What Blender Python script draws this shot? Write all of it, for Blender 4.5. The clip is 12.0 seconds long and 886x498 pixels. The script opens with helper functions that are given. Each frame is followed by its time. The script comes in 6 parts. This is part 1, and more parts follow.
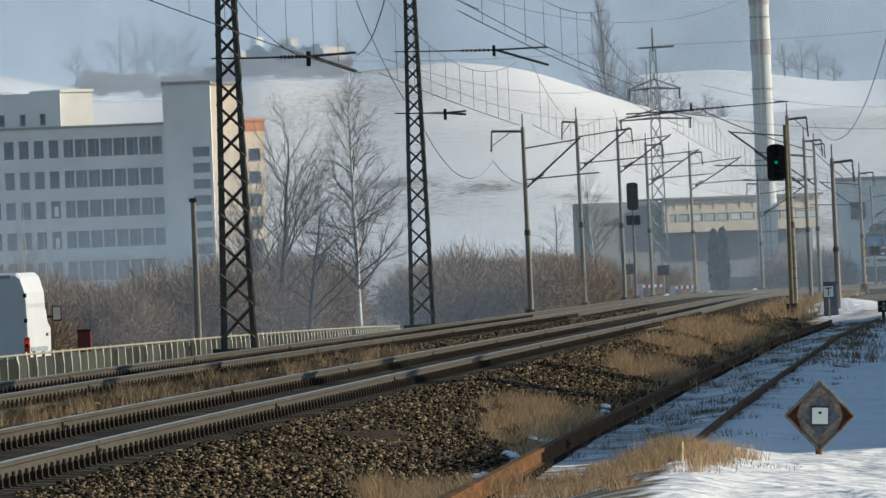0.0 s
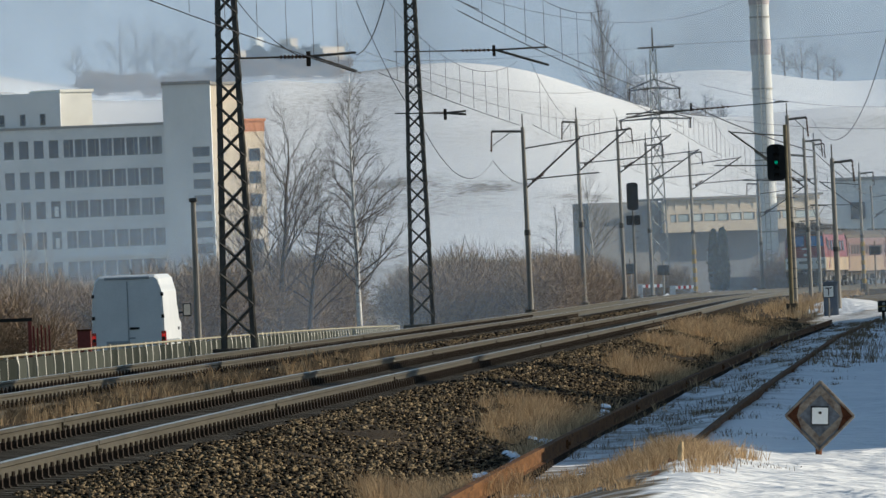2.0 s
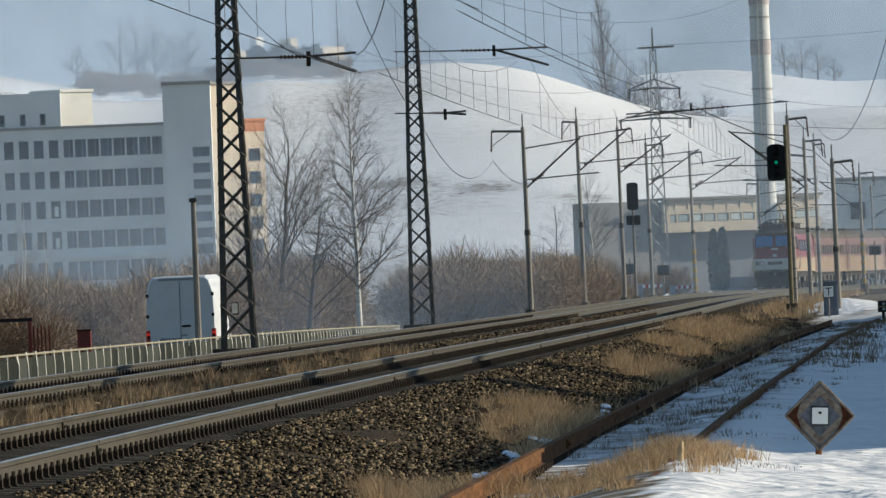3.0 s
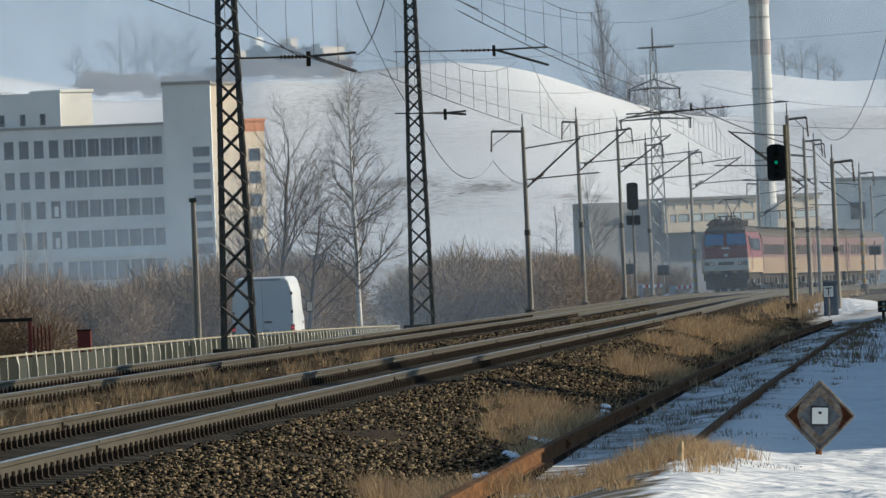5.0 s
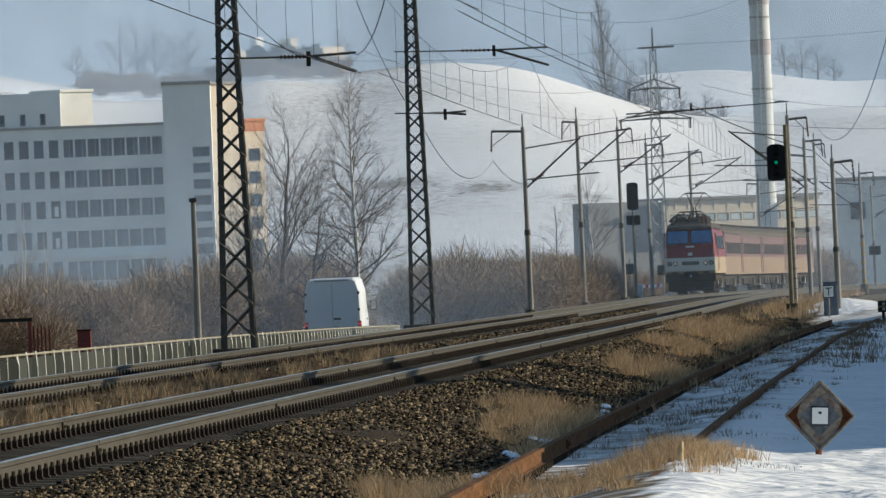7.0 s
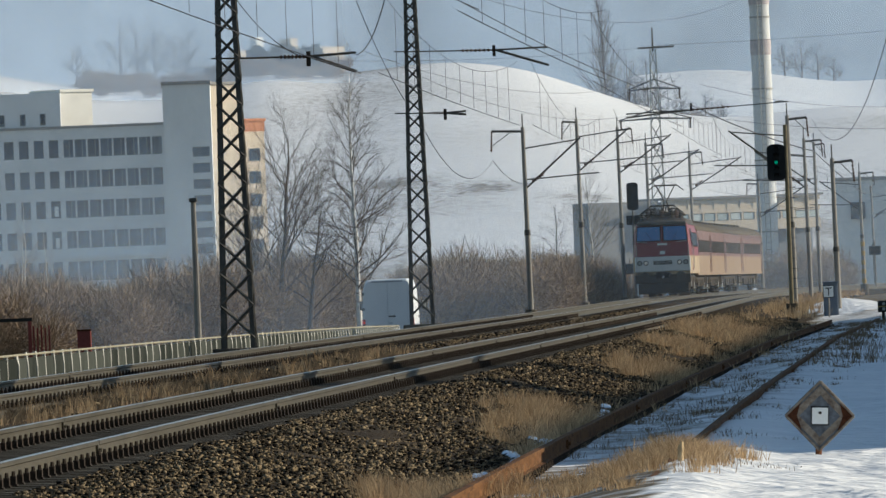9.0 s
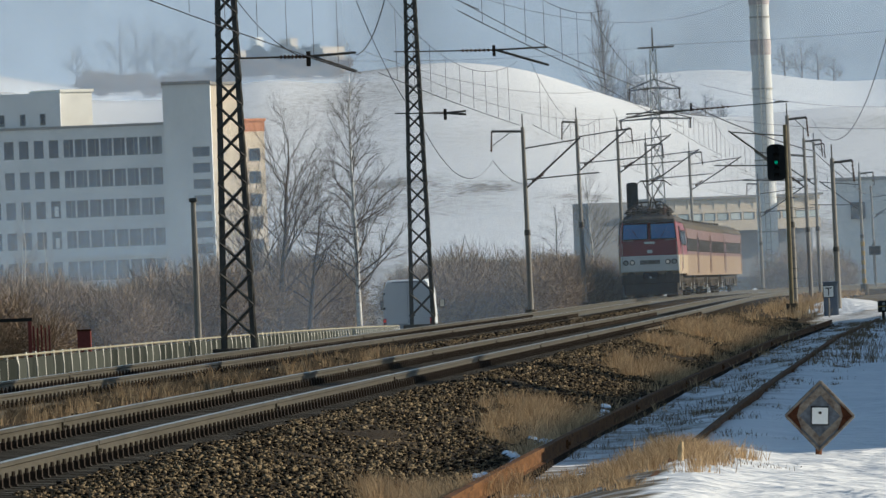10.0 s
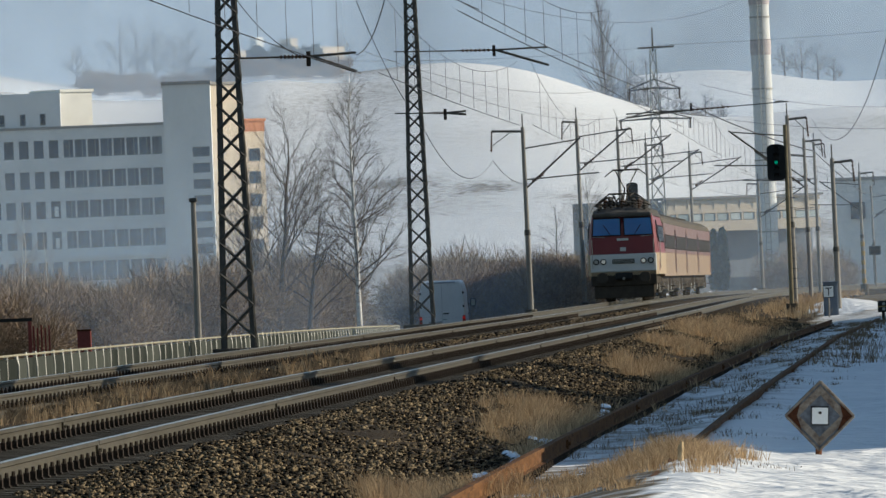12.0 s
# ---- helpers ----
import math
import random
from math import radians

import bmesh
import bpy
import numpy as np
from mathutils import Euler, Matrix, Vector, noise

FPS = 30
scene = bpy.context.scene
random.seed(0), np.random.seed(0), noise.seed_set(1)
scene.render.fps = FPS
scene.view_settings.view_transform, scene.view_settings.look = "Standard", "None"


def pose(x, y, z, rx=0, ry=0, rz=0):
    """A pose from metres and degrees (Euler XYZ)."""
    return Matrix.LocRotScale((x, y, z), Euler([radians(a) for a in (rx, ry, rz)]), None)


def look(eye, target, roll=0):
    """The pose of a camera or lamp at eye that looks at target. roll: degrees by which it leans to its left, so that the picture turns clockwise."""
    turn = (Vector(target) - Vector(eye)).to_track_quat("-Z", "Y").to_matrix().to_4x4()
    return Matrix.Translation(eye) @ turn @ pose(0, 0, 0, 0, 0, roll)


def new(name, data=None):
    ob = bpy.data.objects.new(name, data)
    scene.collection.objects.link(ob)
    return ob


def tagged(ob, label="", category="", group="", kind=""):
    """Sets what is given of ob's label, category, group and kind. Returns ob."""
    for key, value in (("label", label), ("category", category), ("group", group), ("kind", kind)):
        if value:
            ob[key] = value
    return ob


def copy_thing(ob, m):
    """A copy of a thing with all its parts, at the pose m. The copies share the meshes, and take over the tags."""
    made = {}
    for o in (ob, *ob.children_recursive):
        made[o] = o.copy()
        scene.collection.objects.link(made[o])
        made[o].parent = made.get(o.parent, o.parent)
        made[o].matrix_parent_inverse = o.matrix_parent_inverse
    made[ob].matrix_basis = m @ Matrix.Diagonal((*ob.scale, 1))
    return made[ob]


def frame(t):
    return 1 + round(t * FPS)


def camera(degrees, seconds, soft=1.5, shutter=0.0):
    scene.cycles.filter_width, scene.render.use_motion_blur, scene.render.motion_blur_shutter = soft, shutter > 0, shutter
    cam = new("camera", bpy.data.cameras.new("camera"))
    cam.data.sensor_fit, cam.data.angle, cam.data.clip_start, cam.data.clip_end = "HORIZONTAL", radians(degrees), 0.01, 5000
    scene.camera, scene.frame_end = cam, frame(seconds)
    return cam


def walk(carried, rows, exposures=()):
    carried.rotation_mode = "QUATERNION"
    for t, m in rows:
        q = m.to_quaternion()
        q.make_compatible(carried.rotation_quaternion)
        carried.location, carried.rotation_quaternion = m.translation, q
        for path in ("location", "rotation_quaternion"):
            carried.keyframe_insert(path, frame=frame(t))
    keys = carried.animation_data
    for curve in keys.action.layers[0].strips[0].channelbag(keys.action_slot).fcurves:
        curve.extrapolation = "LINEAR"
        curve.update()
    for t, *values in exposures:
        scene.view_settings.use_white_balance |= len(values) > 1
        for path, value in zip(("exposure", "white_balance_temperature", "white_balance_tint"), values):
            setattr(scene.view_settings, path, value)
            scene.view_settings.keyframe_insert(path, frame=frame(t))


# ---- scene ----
# Track alignments, metres: x as a function of the distance y ahead of the camera.
NEAR = (0.6431, 0.1554, -1.1194, 9.5662, 6.7474)
FAR = (0.871, -0.1534, -1.5238, 9.8734, 2.5793)


def line_x(coef, y):
    def f(v):
        u = (v - 300) / 200
        r = 0.0
        for c in coef:
            r = r * u + c
        return r
    lo, hi = 75.0, 780.0
    if y < lo:
        return f(lo) + (f(lo + 1) - f(lo)) * (y - lo)
    if y > hi:
        return f(hi) + (f(hi) - f(hi - 1)) * (y - hi)
    return f(y)


def near_x(y):
    return line_x(NEAR, y)


def far_x(y):
    return line_x(FAR, y)


def side_x(y):
    return near_x(min(y, 230)) + 5.35 + max(0.0, y - 230) * 0.06


def near_z(y):
    u = (min(max(y, 75), 700) - 300) / 200
    return 0.105 - 0.007 * u - 0.0752 * u * u


def far_z(y):
    u = (min(max(y, 75), 700) - 300) / 200
    return 0.193 + 0.023 * u - 0.0817 * u * u


def side_z(y):
    return -0.34


# Camera: standing by the line with a long lens, leaning a little.
cam = camera(5.3135, 12.0, soft=1.5)
EYE = Vector((0, 0, 1.338))
AIM = EYE + Vector((0, 100, 0.3480))
walk(cam, [(0, look(EYE, AIM, -2.2906)), (12, look(EYE, AIM, -2.2906))], exposures=[(0, 0.29, 6120, 4.5), (12, 0.29, 6120, 4.5)])

# Low winter sun from the right, slightly ahead of the camera.
SUN_AZ, SUN_EL = radians(78), radians(21)
sun = new("sun", bpy.data.lights.new("sun", "SUN"))
sun.data.energy, sun.data.angle, sun.data.color = 5.0, radians(0.5), (1.0, 0.87, 0.70)
to_sun = Vector((math.sin(SUN_AZ) * math.cos(SUN_EL), math.cos(SUN_AZ) * math.cos(SUN_EL), math.sin(SUN_EL)))
sun.matrix_world = look(to_sun * 100, (0, 0, 0))

world = bpy.data.worlds.new("sky")
scene.world = world
world.use_nodes = True
wn = world.node_tree
sky = wn.nodes.new("ShaderNodeTexSky")
sky.sky_type, sky.sun_disc = "NISHITA", False
sky.sun_elevation, sky.sun_rotation = SUN_EL, SUN_AZ
sky.air_density, sky.dust_density, sky.ozone_density = 1.2, 0.4, 2.2
wn.nodes["Background"].inputs[1].default_value = 0.095
wn.links.new(sky.outputs[0], wn.nodes["Background"].inputs[0])


# ---- materials ----
def surface(name, dark, light, scale=3.0, rough=0.8, bump=0.3, metal=0.0, fine=40.0, stretch=(1, 1, 1), rand=0.0, island=0.0, dist=0.02, spec=0.06):
    m = bpy.data.materials.new(name)
    m.use_nodes = True
    t = m.node_tree
    n, l = t.nodes, t.links
    b = n["Principled BSDF"]
    b.inputs["Roughness"].default_value, b.inputs["Metallic"].default_value = rough, metal
    b.inputs["Specular IOR Level"].default_value = spec
    tc = n.new("ShaderNodeTexCoord")
    mp = n.new("ShaderNodeMapping")
    mp.inputs["Scale"].default_value = stretch
    l.new(tc.outputs["Object"], mp.inputs["Vector"])
    a = n.new("ShaderNodeTexNoise")
    a.inputs["Scale"].default_value, a.inputs["Detail"].default_value, a.inputs["Roughness"].default_value = scale, 6, 0.65
    c = n.new("ShaderNodeTexNoise")
    c.inputs["Scale"].default_value, c.inputs["Detail"].default_value = fine, 4
    l.new(mp.outputs[0], a.inputs["Vector"])
    l.new(mp.outputs[0], c.inputs["Vector"])
    mix = n.new("ShaderNodeMath")
    mix.operation = "MULTIPLY_ADD"
    mix.inputs[1].default_value = 0.4
    l.new(c.outputs[0], mix.inputs[0])
    half = n.new("ShaderNodeMath")
    half.operation = "MULTIPLY"
    half.inputs[1].default_value = 0.6
    l.new(a.outputs[0], half.inputs[0])
    l.new(half.outputs[0], mix.inputs[2])
    last = mix
    for amount, node, socket in ((rand, "ShaderNodeObjectInfo", "Random"), (island, "ShaderNodeNewGeometry", "Random Per Island")):
        if amount:
            o = n.new(node)
            k = n.new("ShaderNodeMath")
            k.operation = "MULTIPLY_ADD"
            k.inputs[1].default_value = amount
            l.new(o.outputs[socket], k.inputs[0])
            s = n.new("ShaderNodeMath")
            s.operation = "SUBTRACT"
            s.inputs[1].default_value = amount / 2
            l.new(last.outputs[0], s.inputs[0])
            l.new(s.outputs[0], k.inputs[2])
            last = k
    r = n.new("ShaderNodeValToRGB")
    r.color_ramp.elements[0].position, r.color_ramp.elements[1].position = 0.32, 0.68
    r.color_ramp.elements[0].color, r.color_ramp.elements[1].color = (*dark, 1), (*light, 1)
    l.new(last.outputs[0], r.inputs[0])
    l.new(r.outputs[0], b.inputs["Base Color"])
    if bump:
        bp = n.new("ShaderNodeBump")
        bp.inputs["Strength"].default_value, bp.inputs["Distance"].default_value = bump, dist
        l.new(c.outputs[0], bp.inputs["Height"])
        l.new(bp.outputs[0], b.inputs["Normal"])
    return m


def glow(name, colour, strength):
    m = bpy.data.materials.new(name)
    m.use_nodes = True
    b = m.node_tree.nodes["Principled BSDF"]
    b.inputs["Base Color"].default_value = (*colour, 1)
    b.inputs["Emission Color"].default_value = (*colour, 1)
    b.inputs["Emission Strength"].default_value = strength
    return m


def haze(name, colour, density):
    """Tint for a flat sheet that imitates thin winter mist: mostly clear, scatters a little of the light that falls on
    it.
    """
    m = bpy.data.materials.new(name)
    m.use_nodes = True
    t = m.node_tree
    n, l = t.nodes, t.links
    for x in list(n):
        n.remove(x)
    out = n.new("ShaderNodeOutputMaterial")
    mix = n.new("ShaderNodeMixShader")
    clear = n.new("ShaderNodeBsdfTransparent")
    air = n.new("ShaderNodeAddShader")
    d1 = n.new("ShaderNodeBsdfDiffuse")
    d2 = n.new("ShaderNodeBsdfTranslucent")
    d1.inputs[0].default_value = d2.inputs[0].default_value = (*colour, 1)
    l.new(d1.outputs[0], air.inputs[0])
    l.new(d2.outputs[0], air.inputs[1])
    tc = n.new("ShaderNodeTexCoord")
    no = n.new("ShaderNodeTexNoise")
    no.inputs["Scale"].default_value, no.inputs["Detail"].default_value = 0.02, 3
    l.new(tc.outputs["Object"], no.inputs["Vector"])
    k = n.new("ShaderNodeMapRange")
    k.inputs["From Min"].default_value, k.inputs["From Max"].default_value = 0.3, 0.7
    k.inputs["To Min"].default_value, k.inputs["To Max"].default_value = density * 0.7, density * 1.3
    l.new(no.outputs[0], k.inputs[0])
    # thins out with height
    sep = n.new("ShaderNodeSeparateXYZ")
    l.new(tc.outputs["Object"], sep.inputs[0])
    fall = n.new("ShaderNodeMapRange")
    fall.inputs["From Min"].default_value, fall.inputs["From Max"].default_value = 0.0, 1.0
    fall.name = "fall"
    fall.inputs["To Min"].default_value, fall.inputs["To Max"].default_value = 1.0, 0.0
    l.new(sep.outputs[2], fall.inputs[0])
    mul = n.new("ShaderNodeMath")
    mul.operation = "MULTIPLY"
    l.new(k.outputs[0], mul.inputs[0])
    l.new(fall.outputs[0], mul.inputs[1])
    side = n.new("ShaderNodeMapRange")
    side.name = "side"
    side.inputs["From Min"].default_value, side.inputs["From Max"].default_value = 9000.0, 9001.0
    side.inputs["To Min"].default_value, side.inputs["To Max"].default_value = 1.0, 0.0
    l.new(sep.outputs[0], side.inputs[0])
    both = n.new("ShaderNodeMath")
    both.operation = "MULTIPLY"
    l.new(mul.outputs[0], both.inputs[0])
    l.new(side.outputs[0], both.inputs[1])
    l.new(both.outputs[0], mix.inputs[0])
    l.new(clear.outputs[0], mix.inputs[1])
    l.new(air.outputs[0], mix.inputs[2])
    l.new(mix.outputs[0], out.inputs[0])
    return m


SNOW = surface("snow", (0.72, 0.74, 0.78), (0.86, 0.87, 0.88), 0.5, 0.6, 0.5, fine=6, dist=0.08)
BALLAST = surface("ballast", (0.013, 0.0095, 0.006), (0.06, 0.043, 0.026), 1.2, 0.9, 0.8, fine=18, dist=0.05)
STONE = surface("stone", (0.012, 0.009, 0.006), (0.25, 0.185, 0.11), 9, 0.85, 0.4, fine=60, island=0.9)
STONE.node_tree.nodes["Color Ramp"].color_ramp.elements[1].position = 1.0
RAILTOP = surface("worn_rail", (0.06, 0.052, 0.038), (0.122, 0.107, 0.08), 4, 0.45, 0.2, 0.4, stretch=(1, 0.2, 1))
RUSTRAIL = surface("rusty_rail", (0.03, 0.015, 0.009), (0.2, 0.095, 0.038), 5, 0.8, 0.4, 0.1, stretch=(1, 0.3, 1))
CONCRETE = surface("concrete_sleeper", (0.06, 0.05, 0.038), (0.14, 0.118, 0.09), 6, 0.9, 0.4, rand=0.3)
IRON = surface("dark_iron", (0.02, 0.016, 0.012), (0.06, 0.045, 0.035), 12, 0.75, 0.3, 0.3)
STEEL = surface("painted_steel", (0.045, 0.044, 0.041), (0.12, 0.11, 0.095), 5, 0.6, 0.3, 0.2)
POLE = surface("weathered_pole", (0.15, 0.135, 0.12), (0.32, 0.29, 0.25), 3, 0.75, 0.3, stretch=(1, 1, 0.2))
WIRE = surface("wire", (0.04, 0.035, 0.035), (0.08, 0.07, 0.07), 3, 0.5, 0, 0.5)
INSUL = surface("insulator_glaze", (0.05, 0.03, 0.022), (0.1, 0.06, 0.04), 6, 0.3, 0)
DRYGRASS = surface("dry_grass", (0.27, 0.165, 0.085), (0.72, 0.5, 0.285), 0.9, 0.9, 0, fine=5, island=0.4)
WEED = surface("dead_weed", (0.1, 0.07, 0.045), (0.28, 0.2, 0.12), 1.2, 0.9, 0, island=0.4)
BARK = surface("dark_bark", (0.05, 0.038, 0.03), (0.13, 0.10, 0.08), 4, 0.9, 0.4, stretch=(1, 1, 0.4))
BIRCH = surface("birch_bark", (0.25, 0.22, 0.2), (0.85, 0.82, 0.76), 2.2, 0.8, 0.3, stretch=(1, 1, 3))
TWIG = surface("twig", (0.045, 0.034, 0.026), (0.14, 0.108, 0.082), 2, 0.9, 0, island=0.4)
BUSHTWIG = surface("shrub_twig", (0.13, 0.094, 0.066), (0.36, 0.262, 0.175), 0.4, 0.9, 0, island=0.5)
WHITEPAINT = surface("white_paint", (0.70, 0.70, 0.68), (0.82, 0.81, 0.78), 1.5, 0.35, 0.05, spec=0.5)
CHIMNEYP = surface("chimney_paint", (0.5, 0.5, 0.5), (0.68, 0.67, 0.65), 0.4, 0.7, 0.1)
VANPAINT = surface("road_dusty_white", (0.5, 0.51, 0.52), (0.64, 0.64, 0.64), 0.9, 0.4, 0.03, spec=0.4)
POLISHED = surface("polished_rail_head", (0.34, 0.33, 0.31), (0.5, 0.49, 0.46), 3, 0.28, 0.05, 0.9, stretch=(1, 0.1, 1), spec=0.5)
PLASTER = surface("grey_plaster", (0.54, 0.545, 0.55), (0.80, 0.79, 0.77), 0.25, 0.9, 0.2, fine=3, dist=0.03)
PLASTERW = surface("pale_plaster", (0.52, 0.43, 0.33), (0.72, 0.62, 0.49), 0.3, 0.9, 0.2, fine=3, dist=0.03)
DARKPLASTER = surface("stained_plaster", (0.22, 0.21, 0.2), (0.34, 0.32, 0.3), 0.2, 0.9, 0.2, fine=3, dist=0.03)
BRICKRED = surface("orange_brick", (0.42, 0.17, 0.09), (0.6, 0.28, 0.15), 1, 0.9, 0.2)
WINDOWGLASS = surface("window_glass", (0.005, 0.012, 0.028), (0.03, 0.055, 0.095), 0.4, 0.25, 0, spec=0.2, rand=0.5)
WHITEWASH = surface("whitewash", (0.55, 0.52, 0.46), (0.8, 0.77, 0.7), 0.5, 0.85, 0.1)
HALLGLASS = surface("hall_glass", (0.36, 0.42, 0.42), (0.6, 0.64, 0.62), 0.3, 0.3, 0, rand=0.5, spec=0.3)
COACHGLASS = surface("coach_window", (0.02, 0.018, 0.016), (0.05, 0.045, 0.04), 0.8, 0.5, 0, spec=0.1)
MASTBROWN = surface("faded_signal_mast", (0.11, 0.09, 0.055), (0.24, 0.2, 0.13), 3, 0.7, 0.1)
CABINET = surface("blue_grey_cabinet", (0.10, 0.12, 0.15), (0.17, 0.19, 0.22), 2, 0.7, 0.1)
FRAME = surface("window_frame", (0.2, 0.2, 0.19), (0.34, 0.34, 0.32), 2, 0.6, 0)
ASPHALT = surface("asphalt", (0.04, 0.04, 0.042), (0.075, 0.072, 0.07), 0.6, 0.85, 0.3, fine=20)
BLACK = surface("black_paint", (0.012, 0.012, 0.012), (0.03, 0.03, 0.03), 4, 0.5, 0.1)
GREYPAINT = surface("grey_paint", (0.22, 0.24, 0.26), (0.34, 0.36, 0.38), 2, 0.6, 0.1)
YELLOWP = surface("yellow_paint", (0.24, 0.16, 0.05), (0.38, 0.27, 0.1), 3, 0.6, 0.1)
REDP = surface("red_paint", (0.38, 0.03, 0.025), (0.5, 0.06, 0.045), 3, 0.5, 0.1)
GALV = surface("galvanised_steel", (0.2, 0.2, 0.185), (0.4, 0.39, 0.36), 3, 0.45, 0.1, 0.5)
WOOD = surface("split_wood", (0.3, 0.2, 0.1), (0.55, 0.42, 0.26), 8, 0.85, 0.3)
CREAMP = surface("cream_paint", (0.17, 0.107, 0.057), (0.265, 0.175, 0.1), 0.8, 0.45, 0.05, stretch=(1, 0.2, 1), spec=0.45)
COACHRED = surface("coach_red", (0.095, 0.042, 0.032), (0.15, 0.07, 0.053), 0.8, 0.4, 0.05, stretch=(1, 0.2, 1), spec=0.45)
LOCORED = surface("loco_red", (0.115, 0.008, 0.016), (0.17, 0.016, 0.024), 0.9, 0.4, 0.05, spec=0.5)
LOCOWHITE = surface("loco_white", (0.4, 0.4, 0.39), (0.54, 0.53, 0.51), 0.9, 0.45, 0.05, spec=0.5)
UNDER = surface("underframe_grime", (0.03, 0.026, 0.022), (0.08, 0.065, 0.05), 3, 0.85, 0.3)
ROOFGREY = surface("train_roof", (0.055, 0.045, 0.033), (0.11, 0.09, 0.065), 0.8, 0.7, 0.2, stretch=(1, 0.3, 1))
CABGLASS = surface("cab_glass", (0.02, 0.11, 0.3), (0.035, 0.16, 0.4), 0.6, 0.12, 0, spec=0.35)
EVERGREEN = surface("evergreen", (0.012, 0.02, 0.012), (0.04, 0.055, 0.03), 2, 0.9, 0, island=0.4)
GREENGLOW = glow("green_lamp", (0.0, 0.55, 0.3), 0.22)
HEADGLOW = glow("head_lamp", (0.6, 0.55, 0.47), 0.16)
TAILGLOW = glow("tail_lamp", (0.8, 0.02, 0.01), 0.25)
BRAKELENS = surface("red_lens", (0.3, 0.015, 0.01), (0.45, 0.03, 0.02), 6, 0.25, 0, spec=0.6)


def let_light_through(m, share):
    """Thin dry blades pass part of the light that falls on their far side."""
    n, l = m.node_tree.nodes, m.node_tree.links
    b = n["Principled BSDF"]
    tr = n.new("ShaderNodeBsdfTranslucent")
    l.new(b.inputs["Base Color"].links[0].from_socket, tr.inputs[0])
    mx = n.new("ShaderNodeMixShader")
    mx.inputs[0].default_value = share
    l.new(b.outputs[0], mx.inputs[1])
    l.new(tr.outputs[0], mx.inputs[2])
    l.new(mx.outputs[0], n["Material Output"].inputs[0])


let_light_through(DRYGRASS, 0.45)
let_light_through(WEED, 0.35)


# ---- mesh helpers ----
def part(name, bm, material, parent=None, label=""):
    me = bpy.data.meshes.new(name)
    bm.to_mesh(me)
    bm.free()
    me.materials.append(material)
    ob = new(name, me)
    if parent:
        ob.parent = parent
    if label:
        tagged(ob, label)
    return ob


def soup(name, verts, faces, material, parent=None, smooth=False):
    """One mesh from vertex and face arrays."""
    me = bpy.data.meshes.new(name)
    v = np.asarray(verts, dtype=np.float32).reshape(-1, 3)
    fa = np.asarray(faces, dtype=np.int32)
    k = fa.shape[1]
    me.vertices.add(len(v))
    me.vertices.foreach_set("co", v.ravel())
    me.loops.add(fa.size)
    me.loops.foreach_set("vertex_index", fa.ravel())
    me.polygons.add(len(fa))
    me.polygons.foreach_set("loop_start", np.arange(0, fa.size, k, dtype=np.int32))
    me.update(calc_edges=True)
    me.validate()
    me.materials.append(material)
    if smooth:
        me.polygons.foreach_set("use_smooth", np.ones(len(fa), dtype=bool))
    ob = new(name, me)
    if parent:
        ob.parent = parent
    return ob


def box(bm, x0, y0, z0, x1, y1, z1, bevel=0.0):
    r = bmesh.ops.create_cube(bm, size=1)
    vs = r["verts"]
    for v in vs:
        v.co = Vector(((x0 + x1) / 2 + v.co.x * (x1 - x0), (y0 + y1) / 2 + v.co.y * (y1 - y0), (z0 + z1) / 2 + v.co.z * (z1 - z0)))
    if bevel:
        es = list({e for v in vs for e in v.link_edges})
        bmesh.ops.bevel(bm, geom=es, offset=bevel, segments=2, profile=0.5, affect="EDGES")
    return bm


def boxed(*a, **k):
    return box(bmesh.new(), *a, **k)


def rod(bm, p, q, r0, r1=None, n=8):
    p, q = Vector(p), Vector(q)
    r1 = r0 if r1 is None else r1
    d = q - p
    res = bmesh.ops.create_cone(bm, cap_ends=True, segments=n, radius1=r0, radius2=r1, depth=d.length)
    m = Matrix.Translation((p + q) / 2) @ d.to_track_quat("Z", "Y").to_matrix().to_4x4()
    bmesh.ops.transform(bm, matrix=m, verts=res["verts"])
    return bm


def ribbed(p, q, r, ribs, n=8):
    """Ribbed insulator turned round the line from p to q, as one skin."""
    p, q = Vector(p), Vector(q)
    d = q - p
    m = d.to_track_quat("Z", "Y").to_matrix()
    bm = bmesh.new()
    rows = []
    for i in range(ribs * 4 + 1):
        rr = r * (0.35, 0.9, 1.0, 0.4)[i % 4]
        c = p + d * (i / (ribs * 4))
        rows.append([bm.verts.new(c + m @ Vector((math.cos(6.2832 * k / n) * rr, math.sin(6.2832 * k / n) * rr, 0))) for k in range(n)])
    for r0, r1 in zip(rows, rows[1:]):
        for k in range(n):
            bm.faces.new((r0[k], r0[(k + 1) % n], r1[(k + 1) % n], r1[k]))
    bm.faces.new(rows[0][::-1])
    bm.faces.new(rows[-1])
    return bm


def rodded(*a, **k):
    return rod(bmesh.new(), *a, **k)


def profile_along(bm, prof, path, close=True):
    """Sweep a cross-section (offset to the right, height) along stations (x, y, z, rx, ry) where (rx, ry) is the right-hand direction."""
    rows = []
    for x, y, z, rx, ry in path:
        rows.append([bm.verts.new((x + rx * a, y + ry * a, z + b)) for a, b in prof])
    k = len(prof)
    for r0, r1 in zip(rows, rows[1:]):
        for i in range(k if close else k - 1):
            j = (i + 1) % k
            bm.faces.new((r0[i], r0[j], r1[j], r1[i]))
    if close:
        bm.faces.new(rows[0])
        bm.faces.new(rows[-1][::-1])
    bmesh.ops.recalc_face_normals(bm, faces=bm.faces)
    return bm


